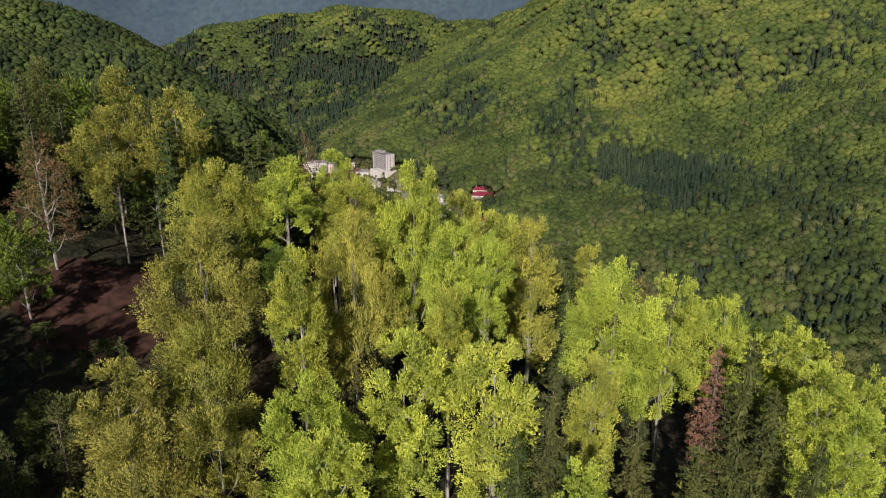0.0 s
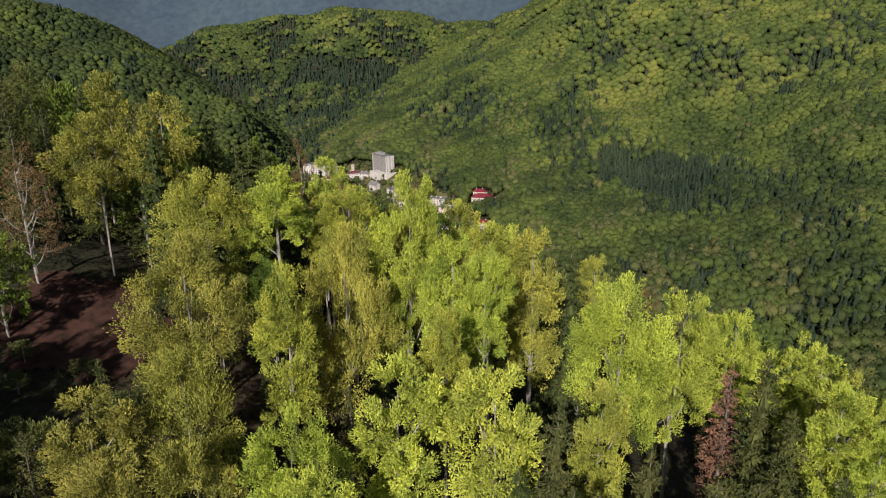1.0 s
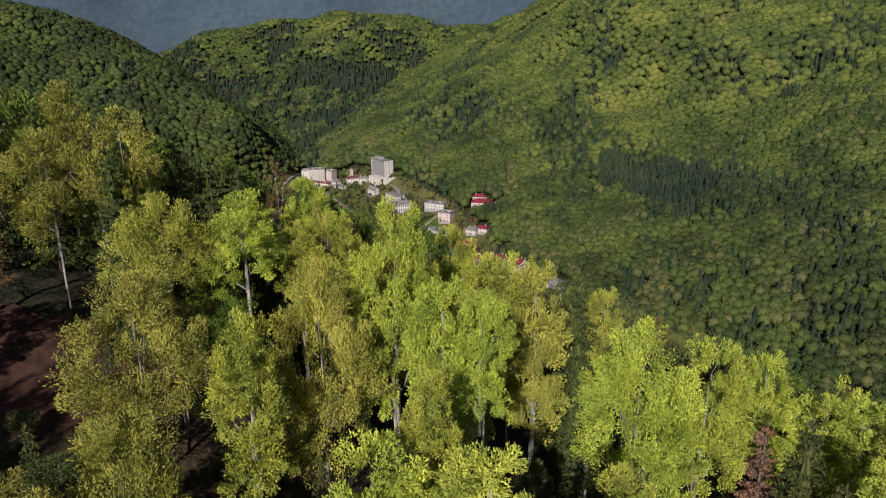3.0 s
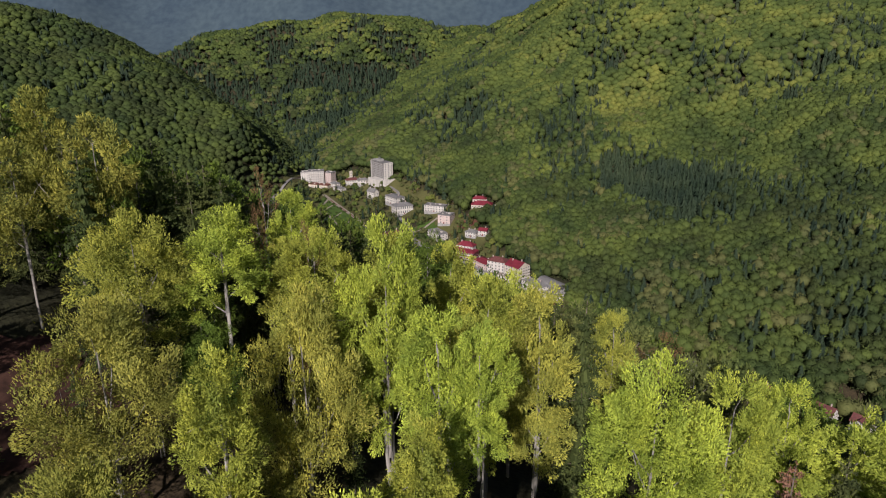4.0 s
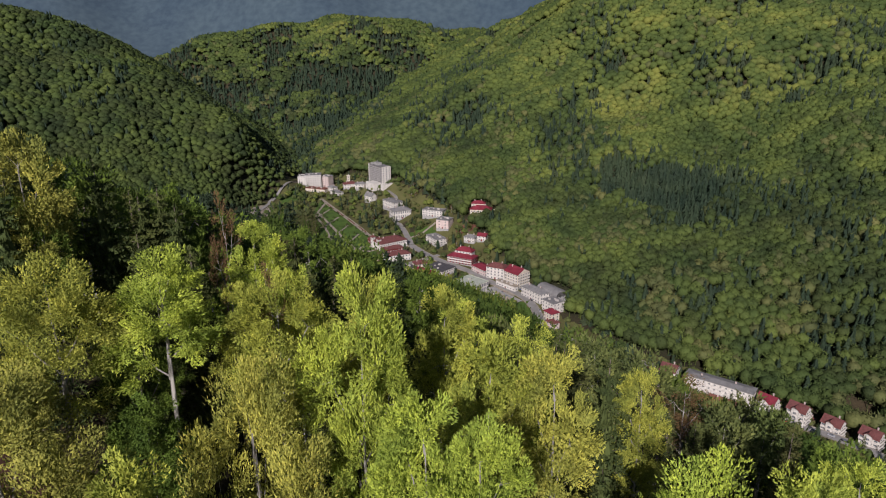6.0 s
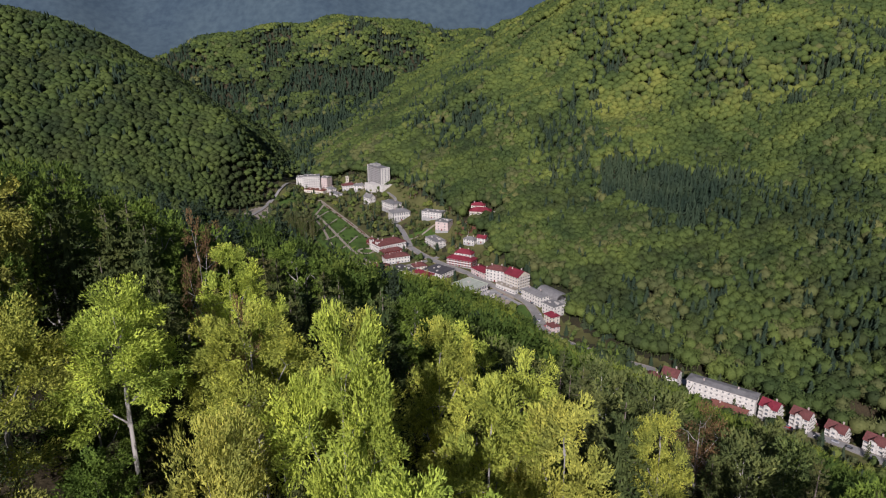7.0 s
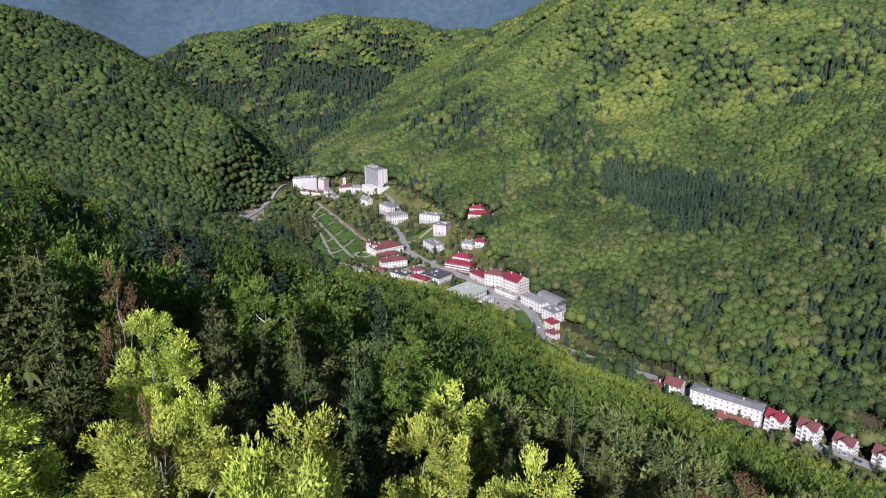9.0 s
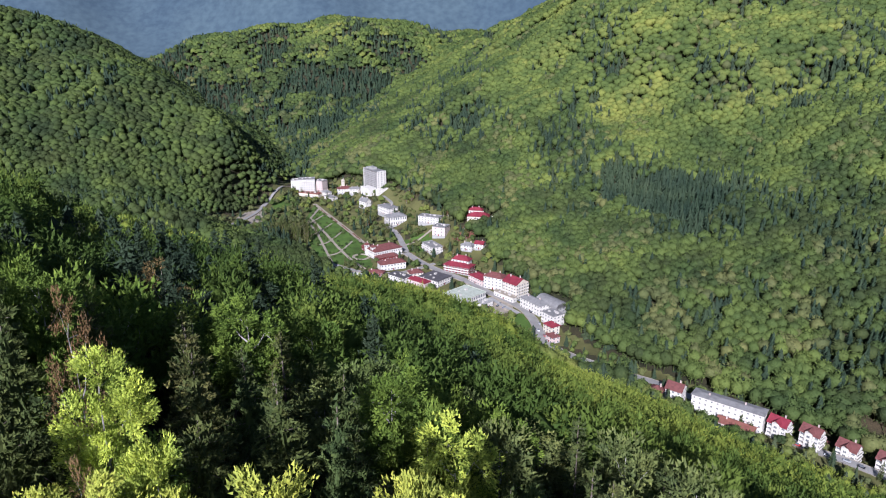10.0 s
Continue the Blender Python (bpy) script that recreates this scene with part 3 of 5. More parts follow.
def fir(seed, high, wide, leaf=0.42, foot=0.1, full=1.0):
    """Trunk and crown of a fir: whorls of drooping branches, each a flat fan of needle twigs, round a dense heart."""
    r = np.random.default_rng(seed)
    girth = high * 0.012
    wood, leaf_parts = [tube([(0, 0, 0), (0.05, 0, high * 0.5), (0, 0, high * 0.98)], [girth, girth * 0.6, 0.03], 6)], []
    z = high * foot
    while z < high * 0.97:
        g = (z - high * foot) / (high * (1 - foot))
        reach = wide * 0.5 * (1 - g) ** 0.62 * r.uniform(0.85, 1.12) + 0.2
        for k in range(int(6 + 4 * (1 - g))):
            turn = r.uniform(0, 2 * math.pi)
            rr = reach * r.uniform(0.72, 1.12)
            out = np.array([math.cos(turn), math.sin(turn), 0.38 * g - 0.26 + r.uniform(-0.1, 0.1)])
            across = np.array([-out[1], out[0], 0])
            n = max(5, int(rr * 19 * full))
            t = r.uniform(0.2, 1.05, (n, 1))
            fan = r.uniform(-1, 1, (n, 1)) * (0.16 + 0.22 * (1 - t)) * rr
            p = np.array([0, 0, z]) + out * rr * t + across * fan + [0, 0, 0.1] * np.sin(3 * t) * rr
            p[:, 2] += r.normal(size=n) * 0.06
            leaf_parts.append(leaves_at(r, p, unit(out * 0.9 + across * np.sign(fan) * 0.6 + [0, 0, 0.15]), leaf, 0.6))
            if r.uniform() < 0.3:
                wood.append(tube([(0, 0, z), np.array([0, 0, z]) + out * rr * 0.8], [girth * 0.18, 0.02], 3))
        z += high * 0.036 * r.uniform(0.8, 1.2)
    if full > 0.8:
        v, f = spire(9, 12, seed)
        leaf_parts.append((v * [wide * 1.15, wide * 1.15, high * (0.96 - foot)] + [0, 0, high * foot], f))
    leaf_parts.append(leaves_at(r, np.column_stack([r.normal(size=(14, 2)) * 0.08, r.uniform(0.93, 1.0, 14) * high]), np.tile([0, 0, 1.0], (14, 1)), leaf * 0.8))
    return joined(wood), joined(leaf_parts)


def beech_forms(seed, blades, leaf, sizes, open_air=0.0):
    """Meshes of one leaf density, in some proportions: (crown corners, limbs, breadth, length)."""
    return [(*leaf_mass(seed + k, w, h, int(blades * (w * h / 80) ** 0.9), leaf, waist, open_air), w, h) for k, (w, h, waist) in enumerate(sizes)]


SIZES = ((7.6, 8.0, 0.42), (9.6, 11.0, 0.42), (8.5, 9.5, 0.5), (7.0, 11.5, 0.5), (8.0, 13.0, 0.55), (6.0, 9.5, 0.48), (6.4, 14.0, 0.6), (10.5, 13.0, 0.45))
FULL = beech_forms(40, 13500, 0.245, SIZES)
NEAR = beech_forms(140, 29000, 0.165, SIZES)
LOOSE = beech_forms(240, 6500, 0.15, SIZES[3:7], 0.8)
LOW = beech_forms(340, 3600, 0.42, SIZES[:4])
BOLES = [mesh_of("trunk", *bole(k), BEECH_BARK, True) for k in range(4)]
F1 = [(fir(90 + k, 24, w), 24, w) for k, w in enumerate((6.5, 7.5, 5.8, 7.0))]
F2 = [(fir(99, 22, 5.6, 0.34, 0.12, 0.78), 22, 5.6)]
F3 = [(fir(190 + k, 24, w, 0.6, 0.1, 0.38), 24, w) for k, w in enumerate((6.5, 7.5, 6.0))]


def leafy(forms, mat):
    """The forms in one leaf colour."""
    out = []
    for (v, f, tone), limbs, w, h in forms:
        both = joined([(v, f), limbs])
        me = mesh_of("crown", *both, [mat, BEECH_BARK], False, np.arange(len(both[1])) >= len(f))
        me.attributes.new("tone", "FLOAT", "POINT").data.foreach_set("value", np.append(tone, np.zeros(len(limbs[0]))).astype(np.float32))
        out.append((me, w, h))
    return out


def needled(shapes, mat):
    """Firs in one needle colour: (trunk, crown, height, breadth)."""
    out = []
    for (wood, crown), high, wide in shapes:
        me = mesh_of("crown", *crown, mat)
        tone = np.clip(0.5 + np.random.default_rng(len(out)).normal(size=len(crown[1])) * 0.25, 0, 1)
        me.attributes.new("tone", "FLOAT", "FACE").data.foreach_set("value", tone.astype(np.float32))
        out.append((mesh_of("trunk", *wood, FIR_BARK, True), me, high, wide))
    return out


KINDS = {
    "lime": (leafy(FULL, LIME), "beech_tree", "tall beech in fresh lime-green spring leaf", "beech tree"),
    "olive": (leafy(FULL, OLIVE), "beech_tree", "tall beech with olive-green young leaves on the ridge", "beech tree"),
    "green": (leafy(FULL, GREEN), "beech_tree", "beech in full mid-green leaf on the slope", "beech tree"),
    "dull": (leafy(FULL, DULL_SHADED), "beech_tree", "beech with dull grey-green leaves, half shade put into their colour", "beech tree"),
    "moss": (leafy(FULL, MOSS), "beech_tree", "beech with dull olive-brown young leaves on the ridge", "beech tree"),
    "fine_moss": (leafy(NEAR, MOSS), "beech_tree", "beech with dull olive-brown young leaves on the ridge", "beech tree"),
    "fine_lime": (leafy(NEAR, LIME), "beech_tree", "tall beech in fresh lime-green spring leaf", "beech tree"),
    "fine_green": (leafy(NEAR, GREEN), "beech_tree", "beech in full mid-green leaf on the slope", "beech tree"),
    "fine_olive": (leafy(NEAR, OLIVE), "beech_tree", "tall beech with olive-green young leaves on the ridge", "beech tree"),
    "bare": (leafy(LOOSE, BUDDING), "budding_tree", "slender tree with brown buds and few leaves", "tree"),
    "low_dull": (leafy(LOW, DULL_SHADED), "beech_tree", "young beech with dull grey-green leaves, darkened as if in shade", "beech tree"),
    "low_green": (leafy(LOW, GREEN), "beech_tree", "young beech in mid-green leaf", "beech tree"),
    "fir": (needled(F1, NEEDLE), "fir_tree", "dark green fir tree on the wooded slope", "fir tree"),
    "low_fir": (needled(F3, NEEDLE), "fir_tree", "dark green fir tree in half shade", "fir tree"),
    "dead": (needled(F2, DEAD_NEEDLE), "dead_fir_tree", "dead fir with rust-red dry needles", "fir tree"),
}
PLANTED = []
BUILT = []


def wood_crown(seed, blades, leaf):
    """A leafy crown for the woods, one high and one wide, on a short stem."""
    (v, f, _), _ = leaf_mass(600 + seed, 9.0, 9.5 + seed % 3, blades + 100, leaf, 0.5)
    pick = np.random.default_rng(seed).permutation(len(f))[:blades]
    v, f = v[f[pick]].reshape(-1, 3), np.arange(3 * len(pick)).reshape(-1, 3)
    stem, g = block(-0.014, 0.014, -0.014, 0.014, -0.6, 0.5)
    iv, jf = ico(1)
    inner = iv * ([0.33, 0.33, 0.36] if blades > 200 else [0.46, 0.46, 0.43]) * np.random.default_rng(seed).uniform(0.75, 1.1, (len(iv), 1)) + [0, 0, 0.5]
    return joined([(v / [9.0, 9.0, 9.5 + seed % 3], f), (inner, jf), (stem, np.concatenate([g[2:][:, [0, 1, 2]], g[2:][:, [0, 2, 3]]]))])


def slim_fir(seed):
    """A fir for the woods, one high."""
    (a, b), (c, d) = fir(300 + seed, 24, 7.0, 0.85, 0.1, 0.42)
    v, f = joined([(a, b), (c, d)])
    return v / [26.0, 26.0, 24.0], f


def plant(kind, x, y, high, wide, deep=0.0):
    """A tree, high metres tall, with a crown wide metres across and deep metres from top to foot."""
    if kind in ("lime", "olive", "green", "moss") and math.hypot(x - 2, y - 56) < 42:
        kind = "fine_" + kind                          # the nearest crowns, with single twigs of leaves
    forms, name, label, category = KINDS[kind]
    k = len(PLANTED)
    foot = new(name)
    tagged(foot, label, category, group="trees of the ridge")
    PLANTED.append((x, y))
    at, spin = (x, y, float(land(x, y)) - 0.4), Euler((0, 0, k * 2.1))
    if "fir" in name:
        trunk, crown, tall, broad = forms[k % len(forms)]
        sc = high / tall
        w = min(1.6 * sc, max(0.7 * sc, max(wide, 0.3 * high) / broad))
        foot.matrix_world = Matrix.LocRotScale(at, spin, (w, w, sc))
        part("trunk", trunk, foot)
        part("crown", crown, foot)
        return foot
    foot.matrix_world = Matrix.LocRotScale(at, spin, None)
    deep = min(1.45 * deep or 0.62 * high, 0.9 * high)
    wide = 1.08 * wide
    order = sorted(forms, key=lambda q: abs(math.log(wide / q[1])) + abs(math.log(deep / q[2])))
    crown, broad, long = order[k % 2 if abs(math.log(order[1][1] / order[1][2] * deep / wide)) < 0.3 else 0]
    girth = 0.1 + 0.008 * high
    stem = part("trunk", BOLES[k % 4], foot)
    stem.matrix_basis = Matrix.Diagonal((girth, girth, high - 0.75 * deep, 1))
    lift = Matrix.Translation((0, 0, high - deep)) @ Matrix.Diagonal((wide / broad, wide / broad, deep / long, 1))
    part("crown", crown, foot).matrix_basis = lift
    return foot


# trees that stand out: kind, place, height, breadth and length of the crown
plant("lime", -18.4, 77.0, 26.3, 8.4, 7.0)
plant("green", -18.0, 71.5, 17.5, 6.0, 8)
plant("green", -22.0, 79.5, 18.5, 6.0, 8)
plant("olive", -25.4, 75.0, 24.6, 9.7, 9)
plant("olive", -10.4, 79.0, 25.5, 7.5, 9)
plant("lime", -14.5, 88.0, 27.3, 4.7, 9)
plant("olive", -9.5, 67.0, 24.0, 9.1, 15)
plant("olive", -13.4, 59.0, 21.9, 6.1, 12)
plant("lime", -3.2, 71.0, 29.3, 7.2, 15)
plant("lime", 1.2, 62.0, 25.7, 6.0, 12)
plant("lime", 4.1, 60.5, 24.8, 4.8, 8)
plant("olive", 5.4, 74.5, 26.0, 7.1, 14)
plant("olive", 10.0, 73.0, 26.6, 6.5, 14)
plant("lime", 8.9, 85.5, 25.2, 8.0, 13)
plant("lime", -3.2, 48.0, 19.3, 6.7, 14)
plant("lime", 4.1, 47.5, 19.7, 7.3, 13)
plant("olive", 0.4, 53.0, 22.0, 4.8, 9)
plant("fir", 15.3, 79.0, 26.2, 5.0, 20)
plant("olive", 18.4, 80.0, 24.7, 4.6, 10)
plant("lime", 17.3, 62.5, 24.9, 9.7, 12)
plant("lime", 23.2, 63.5, 24.4, 6.9, 11)
plant("lime", 33.3, 73.5, 22.7, 6.0, 11)
plant("lime", 40.1, 74.0, 21.3, 6.7, 11)
plant("lime", 42.2, 71.0, 20.9, 5.7, 11)
plant("olive", 43.5, 67.0, 19.8, 4.6, 11)
plant("lime", 46.2, 66.0, 19.1, 4.6, 11)
plant("dead", 28.7, 63.5, 18.6, 5.8, 17)
plant("fir", 30.3, 60.0, 21.2, 5.0, 20)
plant("fir", 30.6, 55.0, 17.7, 5.4, 19)
plant("lime", 35.5, 56.5, 20.1, 6.5, 11)
plant("fir", 14.3, 43.0, 17.2, 4.6, 18)
plant("fir", 8.2, 44.5, 18.8, 3.5, 18)
plant("olive", 11.7, 47.0, 19.7, 4.4, 11)
plant("fir", 5.2, 41.0, 15.9, 4.9, 17)
plant("fir", 17.4, 39.5, 17.7, 3.2, 18)
plant("fir", 20.3, 40.0, 17.3, 2.9, 18)
plant("fir", 8.5, 39.5, 15.8, 3.3, 17)
plant("lime", 8.4, 34.0, 18.0, 4.4, 9)
plant("lime", 36.5, 52.0, 17.6, 5.4, 10)
plant("fir", 30.0, 46.0, 15.7, 4.5, 17)
plant("lime", -9.9, 43.0, 17.0, 6.9, 13)
plant("lime", -8.0, 39.0, 15.0, 5.4, 11)
plant("moss", -25.0, 66.0, 20.5, 11.8, 13)
plant("moss", -20.4, 52.0, 16.3, 9.1, 14)
plant("moss", -25.7, 47.0, 14.2, 6.2, 11)
plant("dull", -34.8, 52.5, 7.1, 5.6, 9)
plant("moss", -21.4, 40.0, 13.5, 8.4, 11)
plant("moss", -16.2, 42.0, 14.3, 5.9, 12)
plant("moss", -43.5, 89.0, 21.4, 10.0, 9)
plant("bare", -49.4, 82.0, 17.8, 8.7, 15)
plant("green", -47.5, 72.0, 13.2, 6.5, 8)
# back-left crowns: duller kinds, young olive leaf with shade put into colour
plant("dull", -60.0, 105.0, 23.0, 9.6, 12)
plant("moss", -48.1, 104.0, 24.6, 8.2, 12)
plant("fir", -48.5, 97.0, 22.6, 7.0, 20)
plant("moss", -35.1, 90.0, 27.1, 7.1, 11)
plant("fir", -34.8, 86.0, 24.5, 5.5, 18)
plant("fir", -31.5, 96.0, 26.0, 5.7, 18)
plant("green", -33.3, 89.0, 21.6, 3.8, 9)
plant("fir", -27.0, 99.0, 25.0, 6.9, 18)
plant("fir", -23.8, 95.0, 24.8, 5.9, 18)
plant("green", -26.7, 104.0, 25.1, 5.0, 9)
plant("green", -27.7, 102.0, 24.0, 4.4, 12)
plant("bare", -18.7, 93.5, 28.0, 3.6, 14)
plant("bare", -33.5, 142.0, 21.5, 8.0, 14)
plant("fir", -6.9, 95.0, 26.1, 5.2, 20)
plant("fir", -2.8, 93.5, 26.5, 4.3, 20)
plant("lime", -10.3, 84.5, 25.1, 4.4, 12)
plant("olive", -3.8, 80.5, 27.0, 7.6, 14)
plant("olive", 2.2, 83.0, 27.2, 5.6, 13)
plant("lime", 5.0, 107.0, 21.9, 7.5, 12)
plant("fir", -28.6, 98.0, 23.3, 5.7, 19)
plant("fir", -12.9, 97.0, 25.6, 5.3, 19)
plant("fir", -25.5, 90.0, 22.3, 5.7, 19)
plant("fir", -10.2, 90.0, 24.7, 4.3, 19)
plant("fir", -20.1, 88.0, 23.2, 4.8, 18)
plant("green", -16.7, 122.0, 23.6, 7.2, 10)
plant("green", -0.6, 110.0, 24.8, 6.3, 11)
plant("bare", -11.2, 80.0, 26.1, 2.5, 12)
plant("fir", -25.5, 108.0, 22.2, 7.6, 19)
plant("green", 2.6, 108.0, 20.9, 9.9, 12)
plant("fir", -11.7, 104.0, 23.0, 4.7, 19)
plant("fir", -4.1, 105.0, 24.1, 4.8, 19)
plant("fir", -16.0, 104.0, 24.5, 5.5, 19)
plant("green", 10.9, 119.0, 17.1, 7.6, 11)
plant("green", -12.8, 136.0, 18.8, 8.2, 11)
plant("fir", 17.0, 100.0, 22.1, 5.2, 17)
plant("olive", -13.5, 80.0, 23.8, 4.4, 9)


def fill_ridge():
    """Lower trees between those that stand out, thick on the crest and down its far side."""
    p = scatter(-105, 95, 14, 150, 5.4)
    for x, y in p:
        if np.hypot(x, y - 20) > 112 or abs(x) > 0.72 * y + 24:
            continue
        if ((x + 45) / 8) ** 2 + ((y - 79) / 8) ** 2 < 1 or (-50 < x + 0.25 * (80 - y) < -33 and 52 < y < 80):
            continue                                   # the bare bank of leaf litter
        back = x < -10 and 90 < y < 124                # the dark firs of the crest
        if min(np.hypot(x - a, y - b) for a, b in PLANTED) < (3.4 if back else 4.2):
            continue
        crest = y < 88
        u = rng.uniform()
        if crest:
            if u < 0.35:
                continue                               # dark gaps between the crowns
            # dark needles of low firs stand for the shade between the crowns
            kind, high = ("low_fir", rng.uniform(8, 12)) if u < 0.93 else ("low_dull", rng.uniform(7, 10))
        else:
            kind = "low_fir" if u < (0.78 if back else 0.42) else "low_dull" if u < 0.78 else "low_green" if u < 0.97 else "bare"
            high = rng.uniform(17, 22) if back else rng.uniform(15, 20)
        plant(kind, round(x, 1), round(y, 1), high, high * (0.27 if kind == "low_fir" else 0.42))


def bushes():
    """Undergrowth below the bank."""
    for x, y in rng.uniform(-1, 1, (26, 2)) * [13, 13] + [-41, 60]:
        if min(np.hypot(x - a, y - b) for a, b in PLANTED) > 2.0:
            h = rng.uniform(2.0, 4.5)
            plant("low_dull" if rng.uniform() < 0.6 else "low_fir", round(x, 1), round(y, 1), h, h * 0.8)


def left_stand():
    """Unseen tall trees on the ridge left of the way, added so that their shade lies over the bank."""
    for x, y in scatter(-78, -41, 2, 50, 6.0):
        if x < -0.55 * y - 24 and min(np.hypot(x - a, y - b) for a, b in PLANTED) > 3.0:
            high = rng.uniform(21, 27)
            plant("low_fir" if rng.uniform() < 0.55 else "low_dull", round(x, 1), round(y, 1), high, high * 0.33)


fill_ridge()
bushes()
left_stand()


# ---- the spa town in the valley ----
WHITE = wall_paint("white_render", (0.64, 0.61, 0.56), dirt=0.32)
CREAM = wall_paint("cream_render", (0.6, 0.54, 0.44))
PINK = wall_paint("pink_render", (0.58, 0.47, 0.43))
# greyer than the end walls: the long side's shade put into the colour
BALCONY = wall_paint("shaded_concrete", (0.4, 0.395, 0.38))
GREY = wall_paint("grey_concrete", (0.33, 0.325, 0.31))
DARK = wall_paint("dark_recess", (0.13, 0.10, 0.105), 0.6)
RED = wall_paint("red_sheet_roof", (0.21, 0.03, 0.045), 0.6, 0.25, 0.35)
MAROON = wall_paint("maroon_tile_roof", (0.16, 0.06, 0.055), 0.75, 0.5, 0.35)
ORANGE = wall_paint("orange_tile_roof", (0.2, 0.08, 0.06), 0.75, 0.4, 0.3)
SLATE = wall_paint("grey_sheet_roof", (0.22, 0.215, 0.21), 0.6, 0.4, 0.3)
BITUMEN = wall_paint("bitumen_roof", (0.09, 0.085, 0.09), 0.85, 0.4, 0.3)
TURQUOISE = wall_paint("turquoise_sheet_roof", (0.43, 0.46, 0.38), 0.85, 0.3, 0.25)
TIMBER = wall_paint("dark_red_timber", (0.16, 0.03, 0.03), 0.7, 0.8, 0.3)
ASPHALT = wall_paint("asphalt", (0.27, 0.26, 0.245), 0.9, 0.12, 0.25)
PAVING = wall_paint("beige_paving", (0.31, 0.27, 0.215), 0.9, 0.2, 0.25)
GRASS = wall_paint("lawn_grass", (0.075, 0.135, 0.022), 0.95, 0.06, 0.45)
BANK = wall_paint("rough_grass", (0.12, 0.12, 0.04), 0.95, 0.04, 0.5)
EARTH = wall_paint("flower_bed_earth", (0.16, 0.07, 0.045), 0.95, 0.5, 0.3)
GLASS, _n, _l, _b = material("window_glass", (0.13, 0.14, 0.155), 0.12)
_b.inputs["Specular IOR Level"].default_value = 0.6
FRAME = wall_paint("window_frame", (0.5, 0.47, 0.43), 0.6)


def box_mesh(name, blocks, mat):
    return mesh_of(name, *joined([block(*b) for b in blocks]), mat)


WINDOWS = {}


def window_mesh(wide, high, open_frame=False):
    """A casement: a frame that stands proud, with a dark pane set back in it."""
    key = (round(wide, 1), round(high, 1), open_frame)
    if key not in WINDOWS:
        w, h, b = key[0] / 2, key[1], 0.11
        v = [(x, y, z) for y, e in ((0.1, 0), (-0.07, 0), (-0.07, b), (-0.01, b)) for x, z in ((-w + e, e), (w - e, e), (w - e, h - e), (-w + e, h - e))]
        f = [(4 * r + k, 4 * r + (k + 1) % 4, 4 * r + 4 + (k + 1) % 4, 4 * r + 4 + k) for r in range(3) for k in range(4)]
        slots = [0] * 12
        if not open_frame:
            f.append((12, 13, 14, 15))
            slots.append(1)
        WINDOWS[key] = mesh_of("window", v, f, [FRAME, GLASS], False, slots)
    return WINDOWS[key]


def window(parent, wide, high, at, whole=False):
    """One window at a place on its wall; whole: with pane, glazing bar and sill as pieces of their own."""
    wide, high = round(wide, 1), round(high, 1)
    w = part("window", window_mesh(wide, high, whole), parent)
    w.matrix_basis = at
    if whole and (wide, high) not in PANES:
        PANES[wide, high] = (box_mesh("pane", [(-wide / 2 + 0.1, wide / 2 - 0.1, -0.02, 0.02, 0.1, high - 0.1)], GLASS),
                             box_mesh("glazing_bar", [(-0.045, 0.045, -0.06, -0.02, 0.11, high - 0.11)], FRAME),
                             box_mesh("sill", [(-wide / 2 - 0.1, wide / 2 + 0.1, -0.2, -0.072, -0.08, 0)], FRAME))
    if whole:
        for name, me in zip(("pane", "glazing_bar", "sill"), PANES[wide, high]):
            part(name, me, w)
    return w


PANES = {}


